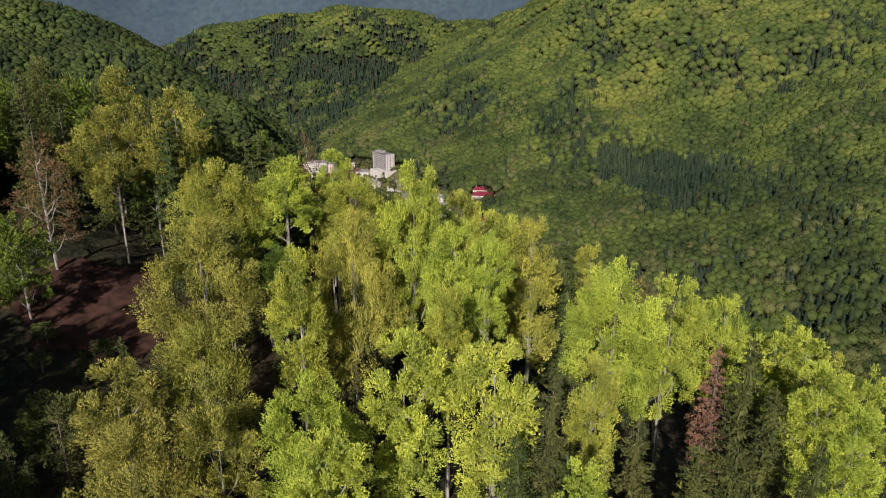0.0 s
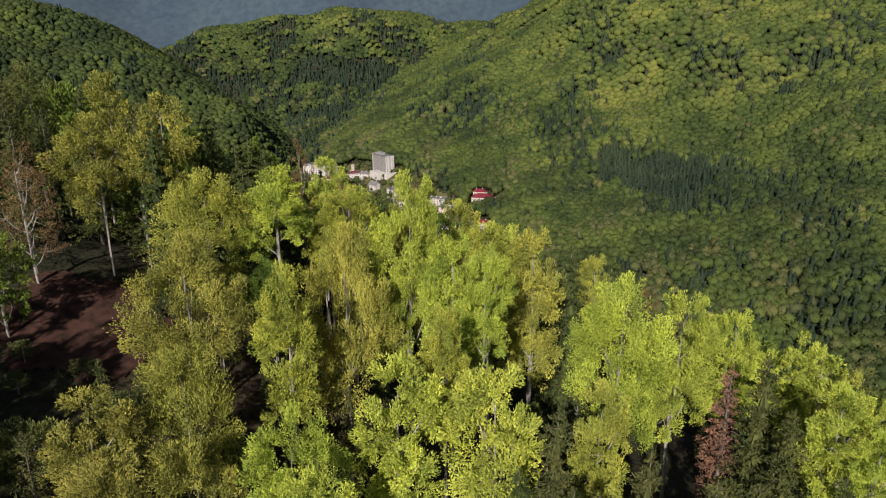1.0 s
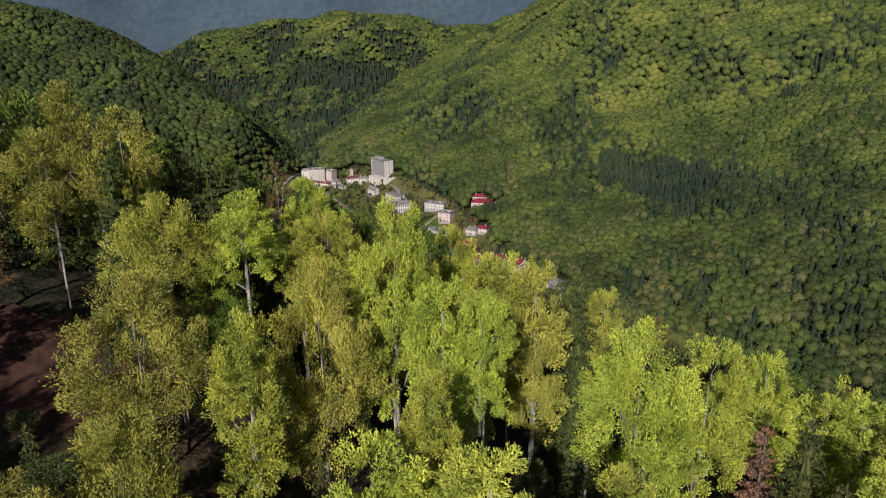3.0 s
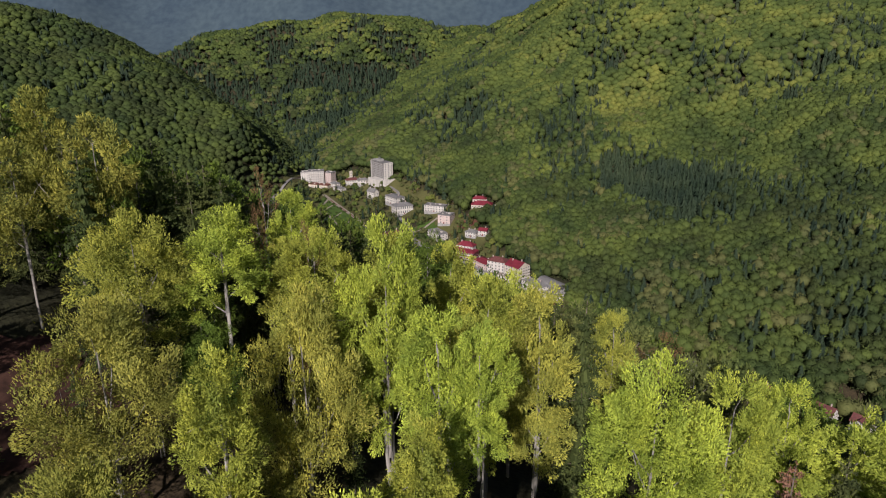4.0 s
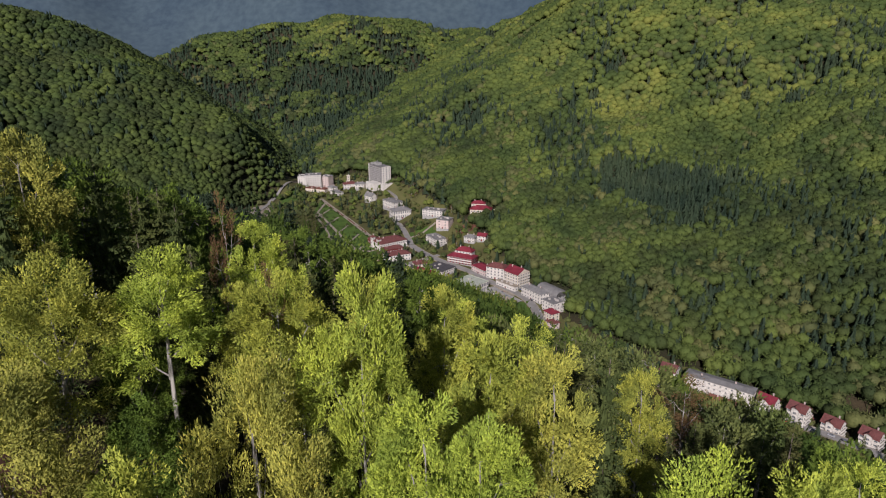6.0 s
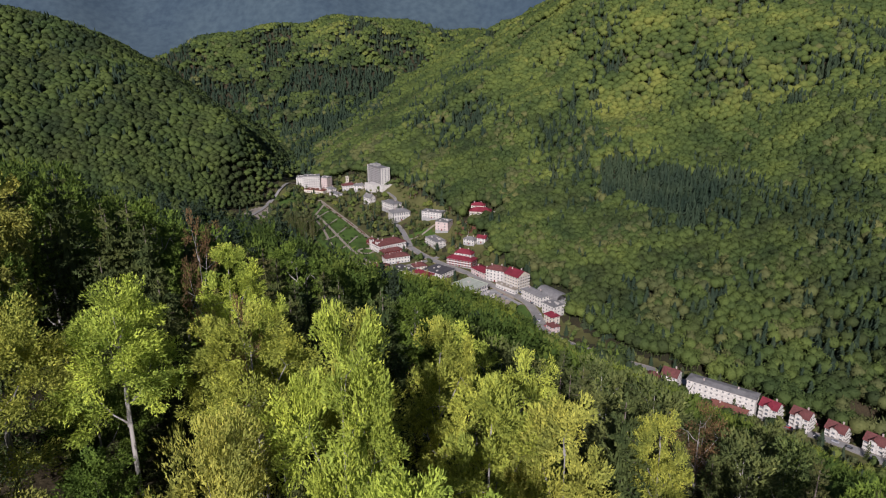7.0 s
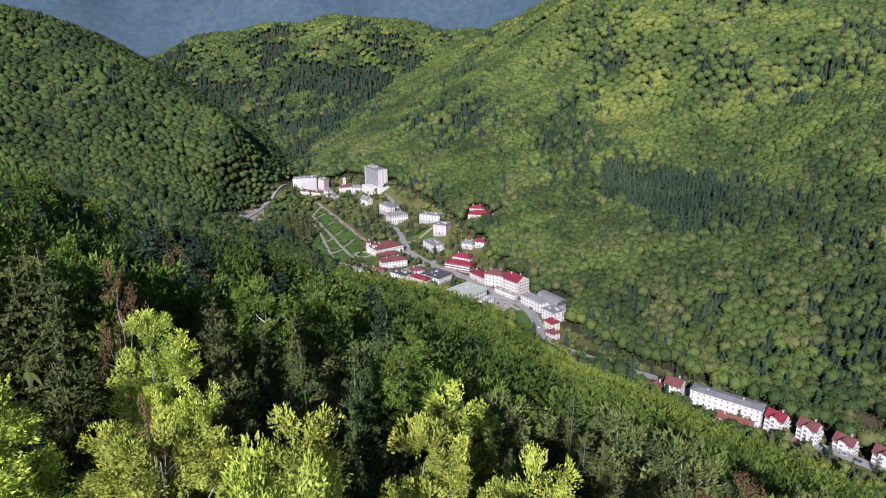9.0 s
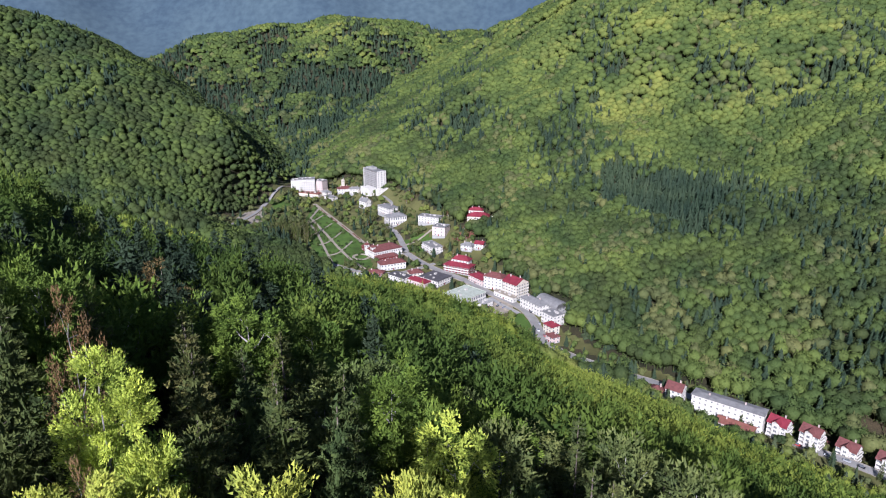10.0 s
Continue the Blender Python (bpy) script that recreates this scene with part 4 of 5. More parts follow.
def roof_mesh(kind, long, deep, z, rise, mat, over=0.7):
    a, b = long / 2 + over, deep / 2 + over
    if kind == "hip":
        r = max(a - b, 0.3) if a > b else 0.3
        q = max(b - a, 0.3) if b > a else 0.3
        v = [(-a, -b, z), (a, -b, z), (a, b, z), (-a, b, z), (-r, -q, z + rise), (r, -q, z + rise), (r, q, z + rise), (-r, q, z + rise)]
        v += [(x, y, z - 0.3) for x, y, _ in v[:4]]
        f = [(0, 1, 5, 4), (1, 2, 6, 5), (2, 3, 7, 6), (3, 0, 4, 7), (4, 5, 6, 7), (8, 9, 1, 0), (9, 10, 2, 1), (10, 11, 3, 2), (11, 8, 0, 3), (11, 10, 9, 8)]
    elif kind == "gable":
        v = [(-a, -b, z), (a, -b, z), (a, b, z), (-a, b, z), (-a, 0, z + rise), (a, 0, z + rise)]
        v += [(x, y, h - 0.3) for x, y, h in v]
        f = [(0, 1, 5, 4), (2, 3, 4, 5), (6, 10, 11, 7), (8, 11, 10, 9), (0, 6, 7, 1), (2, 8, 9, 3), (0, 4, 10, 6), (3, 9, 10, 4), (1, 7, 11, 5), (2, 5, 11, 8)]
    elif kind == "arch":
        v, f = [], []
        for k in range(11):
            t = math.pi * k / 10
            v += [(-a, -b * math.cos(t), z + rise * math.sin(t)), (a, -b * math.cos(t), z + rise * math.sin(t))]
        f = [(2 * k, 2 * k + 1, 2 * k + 3, 2 * k + 2) for k in range(10)]
        v += [(-a, -b, z - 0.2), (a, -b, z - 0.2), (a, b, z - 0.2), (-a, b, z - 0.2)]
        f += [(22, 25, 24, 23), (22, 23, 1, 0), (24, 25, 20, 21)] + [(22, 2 * k, 2 * k + 2, 25) for k in range(10)] + [(23, 24, 2 * k + 3, 2 * k + 1) for k in range(10)]
    else:
        a, b = long / 2 + 0.25, deep / 2 + 0.25
        return mesh_of("roof", *joined([block(-a, a, -b, b, z, z + 0.25), block(-a, a, -b, -b + 0.3, z + 0.25, z + 0.8), block(-a, a, b - 0.3, b, z + 0.25, z + 0.8),
                                        block(-a, -a + 0.3, -b + 0.3, b - 0.3, z + 0.25, z + 0.8), block(a - 0.3, a, -b + 0.3, b - 0.3, z + 0.25, z + 0.8)]), mat)
    return mesh_of("roof", v, f, mat)


def gable_walls(long, deep, z, rise):
    a, b = long / 2 - 0.02, deep / 2 - 0.02
    v = [(s * x, y, h) for s in (-1, 1) for x in (a, a - 0.3) for y, h in ((-b, z), (b, z), (0, z + rise - 0.35))]
    f = [(0, 1, 2), (3, 5, 4), (0, 3, 4), (0, 4, 1), (1, 4, 5), (1, 5, 2), (2, 5, 3), (2, 3, 0)]
    return (v[:6], f), (v[6:], f)


def house(name, label, at, turn, size, storeys, wall, roof, roof_mat, rise=3.0, balconies="", sides="fr", bay=3.4, category="building", pane=(1.6, 1.6)):
    """A building: walls, roof, windows one by one, and balconies on the sides named in balconies (f front, l left, r right)."""
    (x, y), (long, deep, high) = at, size
    foot = thing(name, label, category, group="buildings of the town",
                 at=Matrix.LocRotScale((x, y, float(land(x, y))), Euler((0, 0, radians(turn))), None))
    BUILT.append((x, y, math.hypot(long, deep) / 2 + 3.5))
    part("wall", box_mesh("wall", [(-long / 2, long / 2, -deep / 2, deep / 2, -4, high)], wall), foot)
    if roof == "gable":
        for gable in gable_walls(long, deep, high, rise):
            part("gable", mesh_of("gable", *gable, wall), foot)
    part("roof", roof_mesh(roof, long, deep, high, rise, roof_mat), foot)
    part("plinth", box_mesh("plinth", [(-long / 2 - 0.06, long / 2 + 0.06, -deep / 2 - 0.06, deep / 2 + 0.06, -3.9, 0.6)], GREY), foot, "grey rendered plinth")
    if roof in ("hip", "gable"):
        part("eaves_board", box_mesh("eaves_board", [(-long / 2 - 0.12, long / 2 + 0.12, -deep / 2 - 0.12, deep / 2 + 0.12, high - 0.75, high - 0.42)], FRAME), foot)
        for cx, cy in ((long * 0.22, deep * 0.12), (-long * 0.27, -deep * 0.1))[:1 if long < 14 else 2]:
            part("chimney", box_mesh("chimney", [(cx - 0.4, cx + 0.4, cy - 0.4, cy + 0.4, high + rise * 0.3, high + rise + 0.9),
                                                 (cx - 0.52, cx + 0.52, cy - 0.52, cy + 0.52, high + rise + 0.9, high + rise + 1.1)], PINK), foot, "brick chimney")
    elif roof == "flat":
        for cx, cy, w in ((long * 0.2, deep * 0.15, 1.5), (-long * 0.25, -deep * 0.1, 1.0), (-long * 0.05, deep * 0.22, 0.7)):
            part("roof_hatch", box_mesh("roof_hatch", [(cx - w, cx + w, cy - w * 0.7, cy + w * 0.7, high + 0.25, high + 0.9 + 0.5 * w)], FRAME), foot)
    part("door", box_mesh("door", [(-0.75, 0.75, -deep / 2 - 0.1, -deep / 2 + 0.05, 0.0, 2.3)], TIMBER), foot, "dark timber entrance door")
    tall = high / storeys
    for side, run, out, spin in (("f", long, deep / 2, 0), ("r", deep, long / 2, 90), ("l", deep, long / 2, -90), ("b", long, deep / 2, 180)):
        if side not in sides:
            continue
        n = max(1, int(run / bay))
        turn_m = Matrix.Rotation(radians(spin), 4, "Z")
        for k in range(storeys):
            for j in range(n):
                window(foot, min(pane[0], run / n * 0.72), min(pane[1], tall * 0.66), turn_m @ Matrix.Translation(((j + 0.5) * run / n - run / 2, -out, k * tall + tall * 0.26)), y < 500)
            if side in balconies and k:
                half = run / 2 - 0.6
                z = k * tall
                p = part("balcony", box_mesh("balcony", [(-half, half, -1.3, 0, z - 0.18, z), (-half, half, -1.3, -1.2, z, z + 0.95),
                                                         (-half, -half + 0.1, -1.2, 0, z, z + 0.95), (half - 0.1, half, -1.2, 0, z, z + 0.95)], WHITE), foot)
                p.matrix_basis = turn_m @ Matrix.Translation((0, -out, 0))
    return foot


def tower():
    """The slab hotel: balcony bands along its sides, a plain white end wall with a stair strip, plant rooms and masts on the roof."""
    x, y, turn = -83.5 + 0.5 * (17.4 * 0.755) - 0.5 * 41.6 * 0.54, 977.6 + 0.5 * 17.4 * 0.656 + 0.5 * 41.6 * 0.84, 36.0
    long, deep, high, n = 14.5, 38.0, 27.5, 10
    foot = thing("tower_hotel", "ten-storey white concrete hotel slab with grey balcony bands", "hotel", group="buildings of the town",
                 at=Matrix.LocRotScale((x, y, float(land(x, y))), Euler((0, 0, radians(turn))), None))
    # balcony recesses get a dark wall, with their shade in its colour
    part("wall", box_mesh("wall", [(-long / 2 + 1.4, long / 2 - 1.4, -deep / 2 + 0.6, deep / 2 - 0.6, -5, high)], DARK), foot, "recessed window front, its shade put into a dark colour")
    part("end_wall", box_mesh("end_wall", [(-long / 2, long / 2, -deep / 2, -deep / 2 + 0.6, -5, high + 0.8)], WHITE), foot, "white end wall")
    part("end_wall", box_mesh("end_wall", [(-long / 2, long / 2, deep / 2 - 0.6, deep / 2, -5, high + 0.8)], WHITE), foot, "white end wall")
    part("roof", box_mesh("roof", [(-long / 2, long / 2, -deep / 2 + 0.6, deep / 2 - 0.6, high, high + 0.5)], SLATE), foot)
    for z in range(n):
        h = 2.0 + z * (high - 2.0) / n
        for s in (-1, 1):
            b = (-long / 2, -long / 2 + 0.14) if s < 0 else (long / 2 - 0.14, long / 2)
            part("balcony", box_mesh("balcony", [(*b, -deep / 2 + 0.6, deep / 2 - 0.6, h, h + 1.05),
                                                 (*((-long / 2 + 0.14, -long / 2 + 1.4) if s < 0 else (long / 2 - 1.4, long / 2 - 0.14)), -deep / 2 + 0.6, deep / 2 - 0.6, h, h + 0.15)], BALCONY), foot, "concrete balcony band in a grey that holds the side's shade")
        for j in (-1, 0, 1):
            window(foot, 1.4 if j else 2.0, 1.5, Matrix.Translation((j * 5.0, -deep / 2, h + 0.9)))
    for j in range(9):
        q = -deep / 2 + (j + 1) * deep / 10
        for s in (-1, 1):
            b = (-long / 2 + 0.2, -long / 2 + 1.4) if s < 0 else (long / 2 - 1.4, long / 2 - 0.2)
            # grey rather than white, again for shade on the long side
            part("fin", box_mesh("fin", [(*b, q - 0.12, q + 0.12, 0, high)], GREY), foot)
    part("plant_room", box_mesh("plant_room", [(-4, 3, -2, 7, high + 0.5, high + 3.6), (-5, 5, 10, 15, high + 0.5, high + 2.6)], GREY), foot)
    for px, py, ph in ((-1, 3, 6.5), (2, 12, 5.0)):
        part("mast", box_mesh("mast", [(px - 0.2, px + 0.2, py - 0.2, py + 0.2, high + 2.6, high + ph)], SLATE), foot)
    part("podium", box_mesh("podium", [(-long / 2 - 3, long / 2 + 8, -deep / 2 - 7, -deep / 2, -6, 4.6), (-long / 2 - 12, -long / 2, -deep / 2 + 4, deep / 2 - 12, -6, 5.2)], WHITE), foot, "low white entrance wing")


tower()
house("spa_hotel", "large white hotel block with pale stepped wings", (-193.8, 1050.7), 9, (24, 16, 20), 6, WHITE, "flat", SLATE, sides="frl", balconies="f", category="hotel")
house("hotel_wing", "lower white wing beside the spa hotel", (-213.5, 1064.5), 4, (12, 14, 14), 4, WHITE, "flat", SLATE, category="building")
house("hotel_wing", "white and pink end wing of the spa hotel", (-173.5, 1052.5), -30, (15, 12, 16), 5, PINK, "flat", SLATE, category="building")
house("terrace_building", "low building with a flat terracotta terrace before the hotel", (-184.5, 1026.5), -22, (33, 12, 5), 1, CREAM, "flat", ORANGE, category="building")
house("guest_house", "low white building with a grey roof", (-152, 1006), -50, (20, 10, 5), 1, WHITE, "hip", SLATE, 2.0)
house("guest_house", "small white house with a grey roof", (-161, 1024), -50, (13, 9, 7), 2, WHITE, "hip", SLATE, 2.4)
house("guest_house", "white villa with a brown hipped roof", (-136, 1030), 20, (19, 10, 7), 2, WHITE, "hip", MAROON, 3)
house("stair_tower", "slim cream stair tower between the villas", (-139, 1040), 20, (4, 4, 15), 4, CREAM, "hip", CREAM, 1.0, sides="f")
house("guest_house", "white house with a grey sheet roof", (-118, 1014), 10, (16, 9, 7), 2, WHITE, "hip", SLATE, 2.4)
house("chapel", "small white chapel with a steep grey roof", (-98, 959), -46, (15, 9, 9), 2, WHITE, "gable", SLATE, 5.0, sides="frl", category="church")
house("guest_house", "white building with a flat grey roof among firs", (-64, 917), -53, (26, 15, 10), 3, WHITE, "hip", SLATE, 1.4, sides="frl")
house("casino", "white classical casino with tall windows and grey hipped roof", (-52, 883), 23, (24, 15, 11), 2, WHITE, "hip", SLATE, 3.6, sides="frl", bay=3.0, category="building", pane=(1.6, 3.4))
house("sanatorium", "long white flat-roofed sanatorium on the slope", (-8, 856), -24, (27, 12, 8), 3, WHITE, "flat", SLATE, balconies="f")
house("sanatorium", "plain pale block with few windows", (5, 822), -24, (16, 15, 10.5), 3, PINK, "flat", SLATE, bay=5.5)
house("guest_house", "white modern villa with stepped terraces", (-5, 794), -60, (25, 13, 8), 3, WHITE, "flat", SLATE, balconies="fr", sides="fr")
house("guest_house", "pale house with a light grey roof", (35, 779), -34, (14, 9, 6), 2, WHITE, "hip", SLATE, 2.6)
house("guest_house", "small white house with a red gable roof", (48, 775), -24, (10, 8, 6), 2, WHITE, "gable", RED, 2.8)
house("hillside_villa", "cream villa with a bright red roof on the slope", (48.6, 823.8), -11, (25, 12, 9), 2, CREAM, "hip", RED, 4.0, balconies="f", category="villa")
house("villa_annex", "upper red-roofed part of the hillside villa", (46, 833), -11, (16, 8, 11.5), 3, CREAM, "hip", RED, 3.0, category="villa", sides="f")
house("garden_shed", "beige hut beside the hillside villa", (66, 818), -11, (8, 6, 5), 1, CREAM, "flat", CREAM, category="hut")
house("pavilion", "long pavilion with maroon hipped roof and white walls", (-59, 785), 35, (35, 20, 9), 2, WHITE, "hip", MAROON, 4.5, sides="frl", bay=2.8, category="pavilion")
house("pavilion_gallery", "maroon-roofed open gallery by the park", (-73, 791), -55, (30, 11, 6), 1, TIMBER, "hip", MAROON, 3, sides="f", category="pavilion")
for qx, qy in ((-78, 783), (-70.5, 775)):
    house("pavilion_turret", "little square turret with a maroon cap", (qx, qy), 35, (4, 4, 13), 3, WHITE, "hip", MAROON, 2, sides="fl", category="turret")
house("pavilion_gallery", "lower maroon roof along the pavilion's front", (-55.5, 769.5), 30, (24, 9, 5), 1, TIMBER, "hip", MAROON, 2.4, sides="f", category="pavilion")
house("guest_house", "white two-storey house with maroon hipped roof", (-48, 745), 23, (28, 12, 7.5), 2, WHITE, "hip", MAROON, 3, sides="frl")
house("market_hall", "small brown-roofed market stall building", (-63, 727), -12, (17, 8, 4), 1, TIMBER, "hip", MAROON, 2, category="building")
house("shop_building", "white building with a flat dark roof", (-37.7, 712), -41, (22, 12, 6), 2, WHITE, "flat", BITUMEN)
house("restaurant", "low building under a red sheet roof", (-17.7, 703), -41, (24, 10, 5), 1, PINK, "hip", RED, 2.6, category="building")
house("restaurant", "little house with a dusky pink roof", (-22, 722), 20, (14, 10, 6), 2, CREAM, "hip", MAROON, 3, category="building")
house("shopping_hall", "wide white hall with a flat dark roof", (-1, 710), 49, (22, 25, 6), 2, WHITE, "flat", BITUMEN, sides="frl")
hall = house("swimming_hall", "white hall with glazed side and turquoise sheet roof", (27, 662), 44, (32, 26, 9), 2, WHITE, "flat", TURQUOISE, sides="frl", bay=2.4, category="hall", pane=(1.9, 3.0))
house("hall_porch", "white flat-roofed porch of the swimming hall", (46, 650), 44, (14, 8, 5), 1, WHITE, "flat", GREY, category="building")
house("timber_hotel", "tiered timber hotel with red roofs and dark balconies", (24, 737), -28, (30, 14, 8), 3, TIMBER, "hip", RED, 3.5, balconies="f", category="hotel")
house("upper_hotel", "upper storeys of the timber hotel under a red roof", (27, 739), -28, (19, 9, 13.5), 4, WHITE, "hip", RED, 4.0, category="hotel", sides="f")
house("shop_building", "pink building with a faded red roof", (45, 709), -55, (22, 14, 7), 2, PINK, "hip", RED, 2.6, sides="frl")
house("apartment_house", "white four-storey house with maroon mansard roof", (59, 695), -30, (20, 12, 13), 4, WHITE, "hip", MAROON, 3.6, balconies="f", sides="frl")
house("apartment_house", "white five-storey block with a bright red roof", (77, 675), -50, (18, 17, 15), 5, CREAM, "gable", RED, 5.0, balconies="fr", sides="frl")
house("terrace_building", "long white ground-floor terrace in front of the block", (66.5, 668), -50, (26, 5, 5), 1, WHITE, "flat", PAVING)
house("apartment_house", "row of white houses with dormered grey roofs", (91, 641), -57, (27, 11, 10), 3, WHITE, "hip", SLATE, 3, balconies="f", sides="frl")
house("glass_roof_hall", "grey hall under an arched metal roof", (107, 639), -57, (27, 14, 8), 3, GREY, "arch", SLATE, 5.0, sides="fr", category="hall")
house("apartment_house", "white house with a flat grey roof terrace", (104, 614), -57, (15, 13, 10), 3, WHITE, "flat", SLATE, balconies="f", sides="fr")
house("guest_house", "narrow cream house with a dark red roof", (100, 596), -60, (11, 9, 8), 3, CREAM, "hip", RED, 3, sides="fr")
house("guest_house", "small pale roadside house", (98.5, 579), -62, (9, 8, 6), 2, PINK, "hip", MAROON, 2.4, sides="fr")
house("pump_house", "small hall with a pale turquoise sheet roof", (-101, 729), -20, (17, 9, 4), 1, WHITE, "hip", TURQUOISE, 2.2)
house("pump_house", "small hall with a pale turquoise sheet roof", (-83, 719), -20, (14, 8, 4), 1, WHITE, "hip", TURQUOISE, 2.0)
# lower end of the town
house("long_block", "long white four-storey block with grey roof", (196, 455.6), -38, (46, 10, 13.5), 4, WHITE, "hip", SLATE, 1.0, balconies="f", sides="frl", bay=3.6, category="apartment block", pane=(1.3, 1.3))
house("end_house", "white house with a steep maroon roof joining the block", (167.5, 476), -38, (11, 11, 12), 4, WHITE, "gable", MAROON, 4.0, sides="frl")
house("guest_house", "small dark maroon-roofed house", (157, 483), -38, (9, 9, 7), 2, WHITE, "hip", MAROON, 3.0)
house("low_annex", "low building under an orange tile roof", (196, 441), -40, (23, 9, 4), 1, PINK, "gable", ORANGE, 2.6)


def villa(at, turn, roof_mat, label):
    """A four-storey holiday house: balconies, a white gabled bay that breaks through the steep roof."""
    long, deep, high, n = 11.5, 9.5, 11.2, 4
    foot = house("holiday_house", label, at, turn, (long, deep, high), n, WHITE, "gable", roof_mat, 4.2, balconies="r", sides="frl", bay=2.8, category="holiday house", pane=(2.0, 2.0))
    part("gabled_bay", mesh_of("gabled_bay", *joined([block(-2.2, 2.2, -deep / 2 - 1.6, -deep / 2 + 4, -4, high + 1.5)]), WHITE), foot)
    b = part("bay_roof", roof_mesh("gable", 7.0, 5.0, high + 1.5, 2.2, roof_mat, 0.3), foot)
    b.matrix_basis = Matrix.Translation((0, -deep / 2 + 1.6, 0)) @ Matrix.Rotation(radians(90), 4, "Z")
    for k in range(n):
        z = k * 2.8
        for x0, x1 in ((-long / 2 + 0.3, -2.3), (2.3, long / 2 - 0.3)):
            part("balcony", box_mesh("balcony", [(x0, x1, -deep / 2 - 1.4, -deep / 2, z - 0.15, z), (x0, x1, -deep / 2 - 1.4, -deep / 2 - 1.28, z, z + 0.95)], WHITE), foot)
        window(foot, 2.0, 1.6, Matrix.Translation((0, -deep / 2 - 1.6, z + 0.8)), True)
    return foot


villa((221.5, 436.6), -50, RED, "white holiday house with crimson roof and balconies")
villa((238.0, 427.5), -51, MAROON, "white holiday house with maroon tile roof and balconies")
villa((258.5, 421.0), -52, MAROON, "white holiday house with maroon tile roof and balconies")
villa((276.0, 408.0), -52, MAROON, "white holiday house with maroon tile roof and balconies")
house("garage_row", "low building with a blue-grey sheet roof", (286, 436), -45, (18, 8, 4), 1, GREY, "flat", SLATE, category="building")
house("garage_row", "dark red sheds between the houses", (252, 438), -45, (8, 5, 3), 1, TIMBER, "gable", MAROON, 1.5, category="shed")


# ---- open ground: lawns, roads, park ----
def sheet(name, label, mat, where, up, step=5.0, category="ground"):
    """Ground cover that follows the land, over the part of the plan where(x, y) holds."""
    xs, ys = np.arange(-300, 420, step), np.arange(240, 1120, step)
    gx, gy = np.meshgrid(xs, ys)
    keep = where(gx[:-1, :-1] + step / 2, gy[:-1, :-1] + step / 2)
    gz = land(gx, gy) + up
    i = np.arange(gx.size).reshape(gx.shape)
    f = np.stack([i[:-1, :-1][keep], i[:-1, 1:][keep], i[1:, 1:][keep], i[1:, :-1][keep]], 1)
    used, back = np.unique(f, return_inverse=True)
    v = np.stack([gx.ravel(), gy.ravel(), gz.ravel()], 1)[used]
    return thing(name, label, category, kind="structure", data=mesh_of(name, v, back.reshape(f.shape), mat, True))


LINES = []


def strip(name, label, mat, line, wide, up, category="road", kerb=True):
    """A road or path along a line, with kerbs."""
    LINES.append(line)
    p = []
    for (ax, ay), (bx, by) in zip(line, line[1:]):
        n = max(2, int(math.hypot(bx - ax, by - ay) / 4))
        p += [(ax + (bx - ax) * k / n, ay + (by - ay) * k / n) for k in range(n)]
    p = np.array(p + [line[-1]], float)
    for _ in range(4):
        p[1:-1] = (p[:-2] + 2 * p[1:-1] + p[2:]) / 4
    way = unit(np.gradient(p, axis=0))
    side = np.stack([way[:, 1], -way[:, 0]], 1)
    z = land(p[:, 0], p[:, 1]) + up
    cuts = [(-wide / 2 - 0.5, -1.5), (-wide / 2 - 0.5, 0.14), (-wide / 2, 0.14), (-wide / 2, 0), (wide / 2, 0), (wide / 2, 0.14), (wide / 2 + 0.5, 0.14), (wide / 2 + 0.5, -1.5)]
    v = np.concatenate([np.column_stack([p + side * s, z + h]) for s, h in cuts])
    n, f, slot = len(p), [], []
    for c in range(len(cuts) - 1):
        for k in range(n - 1):
            f.append((c * n + k, c * n + k + 1, (c + 1) * n + k + 1, (c + 1) * n + k))
            slot.append(0 if c == 3 else 1)
    return thing(name, label, category, kind="structure", data=mesh_of(name, v, f, [mat, PAVING], False, slot))


LITTER = wall_paint("red_leaf_litter", (0.082, 0.04, 0.028), 0.95, 0.8, 0.65)


def litter_bank():
    gx, gy = np.meshgrid(np.arange(-66, -24, 0.7), np.arange(60, 100, 0.7))
    keep = (((gx + 42) / 10 + 0.1 * np.sin(gy * 0.7)) ** 2 + ((gy - 77) / 9.5 + 0.12 * np.sin(gx * 0.8)) ** 2 < 1)[:-1, :-1]
    gz = land(gx, gy) + 0.25 + 0.12 * np.sin(gx * 2.1 + gy) * np.sin(gy * 1.7)
    i = np.arange(gx.size).reshape(gx.shape)
    f = np.stack([i[:-1, :-1][keep], i[:-1, 1:][keep], i[1:, 1:][keep], i[1:, :-1][keep]], 1)
    used, back = np.unique(f, return_inverse=True)
    v = np.stack([gx.ravel(), gy.ravel(), gz.ravel()], 1)[used]
    thing("litter_bank", "steep bank of reddish-brown fallen beech leaves", "ground", kind="structure", data=mesh_of("litter_bank", v, back.reshape(f.shape), LITTER, True))


litter_bank()
sheet("town_ground", "rough grass and trodden earth of the valley floor", BANK, in_town, 0.3)
PARK = [(-172, 984), (-89, 825), (-66, 742), (-131, 755), (-172, 900)]


def in_park(x, y):
    ok = np.ones(np.shape(x), bool)
    for (ax, ay), (bx, by) in zip(PARK, PARK[1:] + PARK[:1]):
        ok &= (bx - ax) * (y - ay) - (by - ay) * (x - ax) < 0
    return ok


sheet("park_lawn", "mown green lawn of the spa park", GRASS, in_park, 0.42, 3.0)
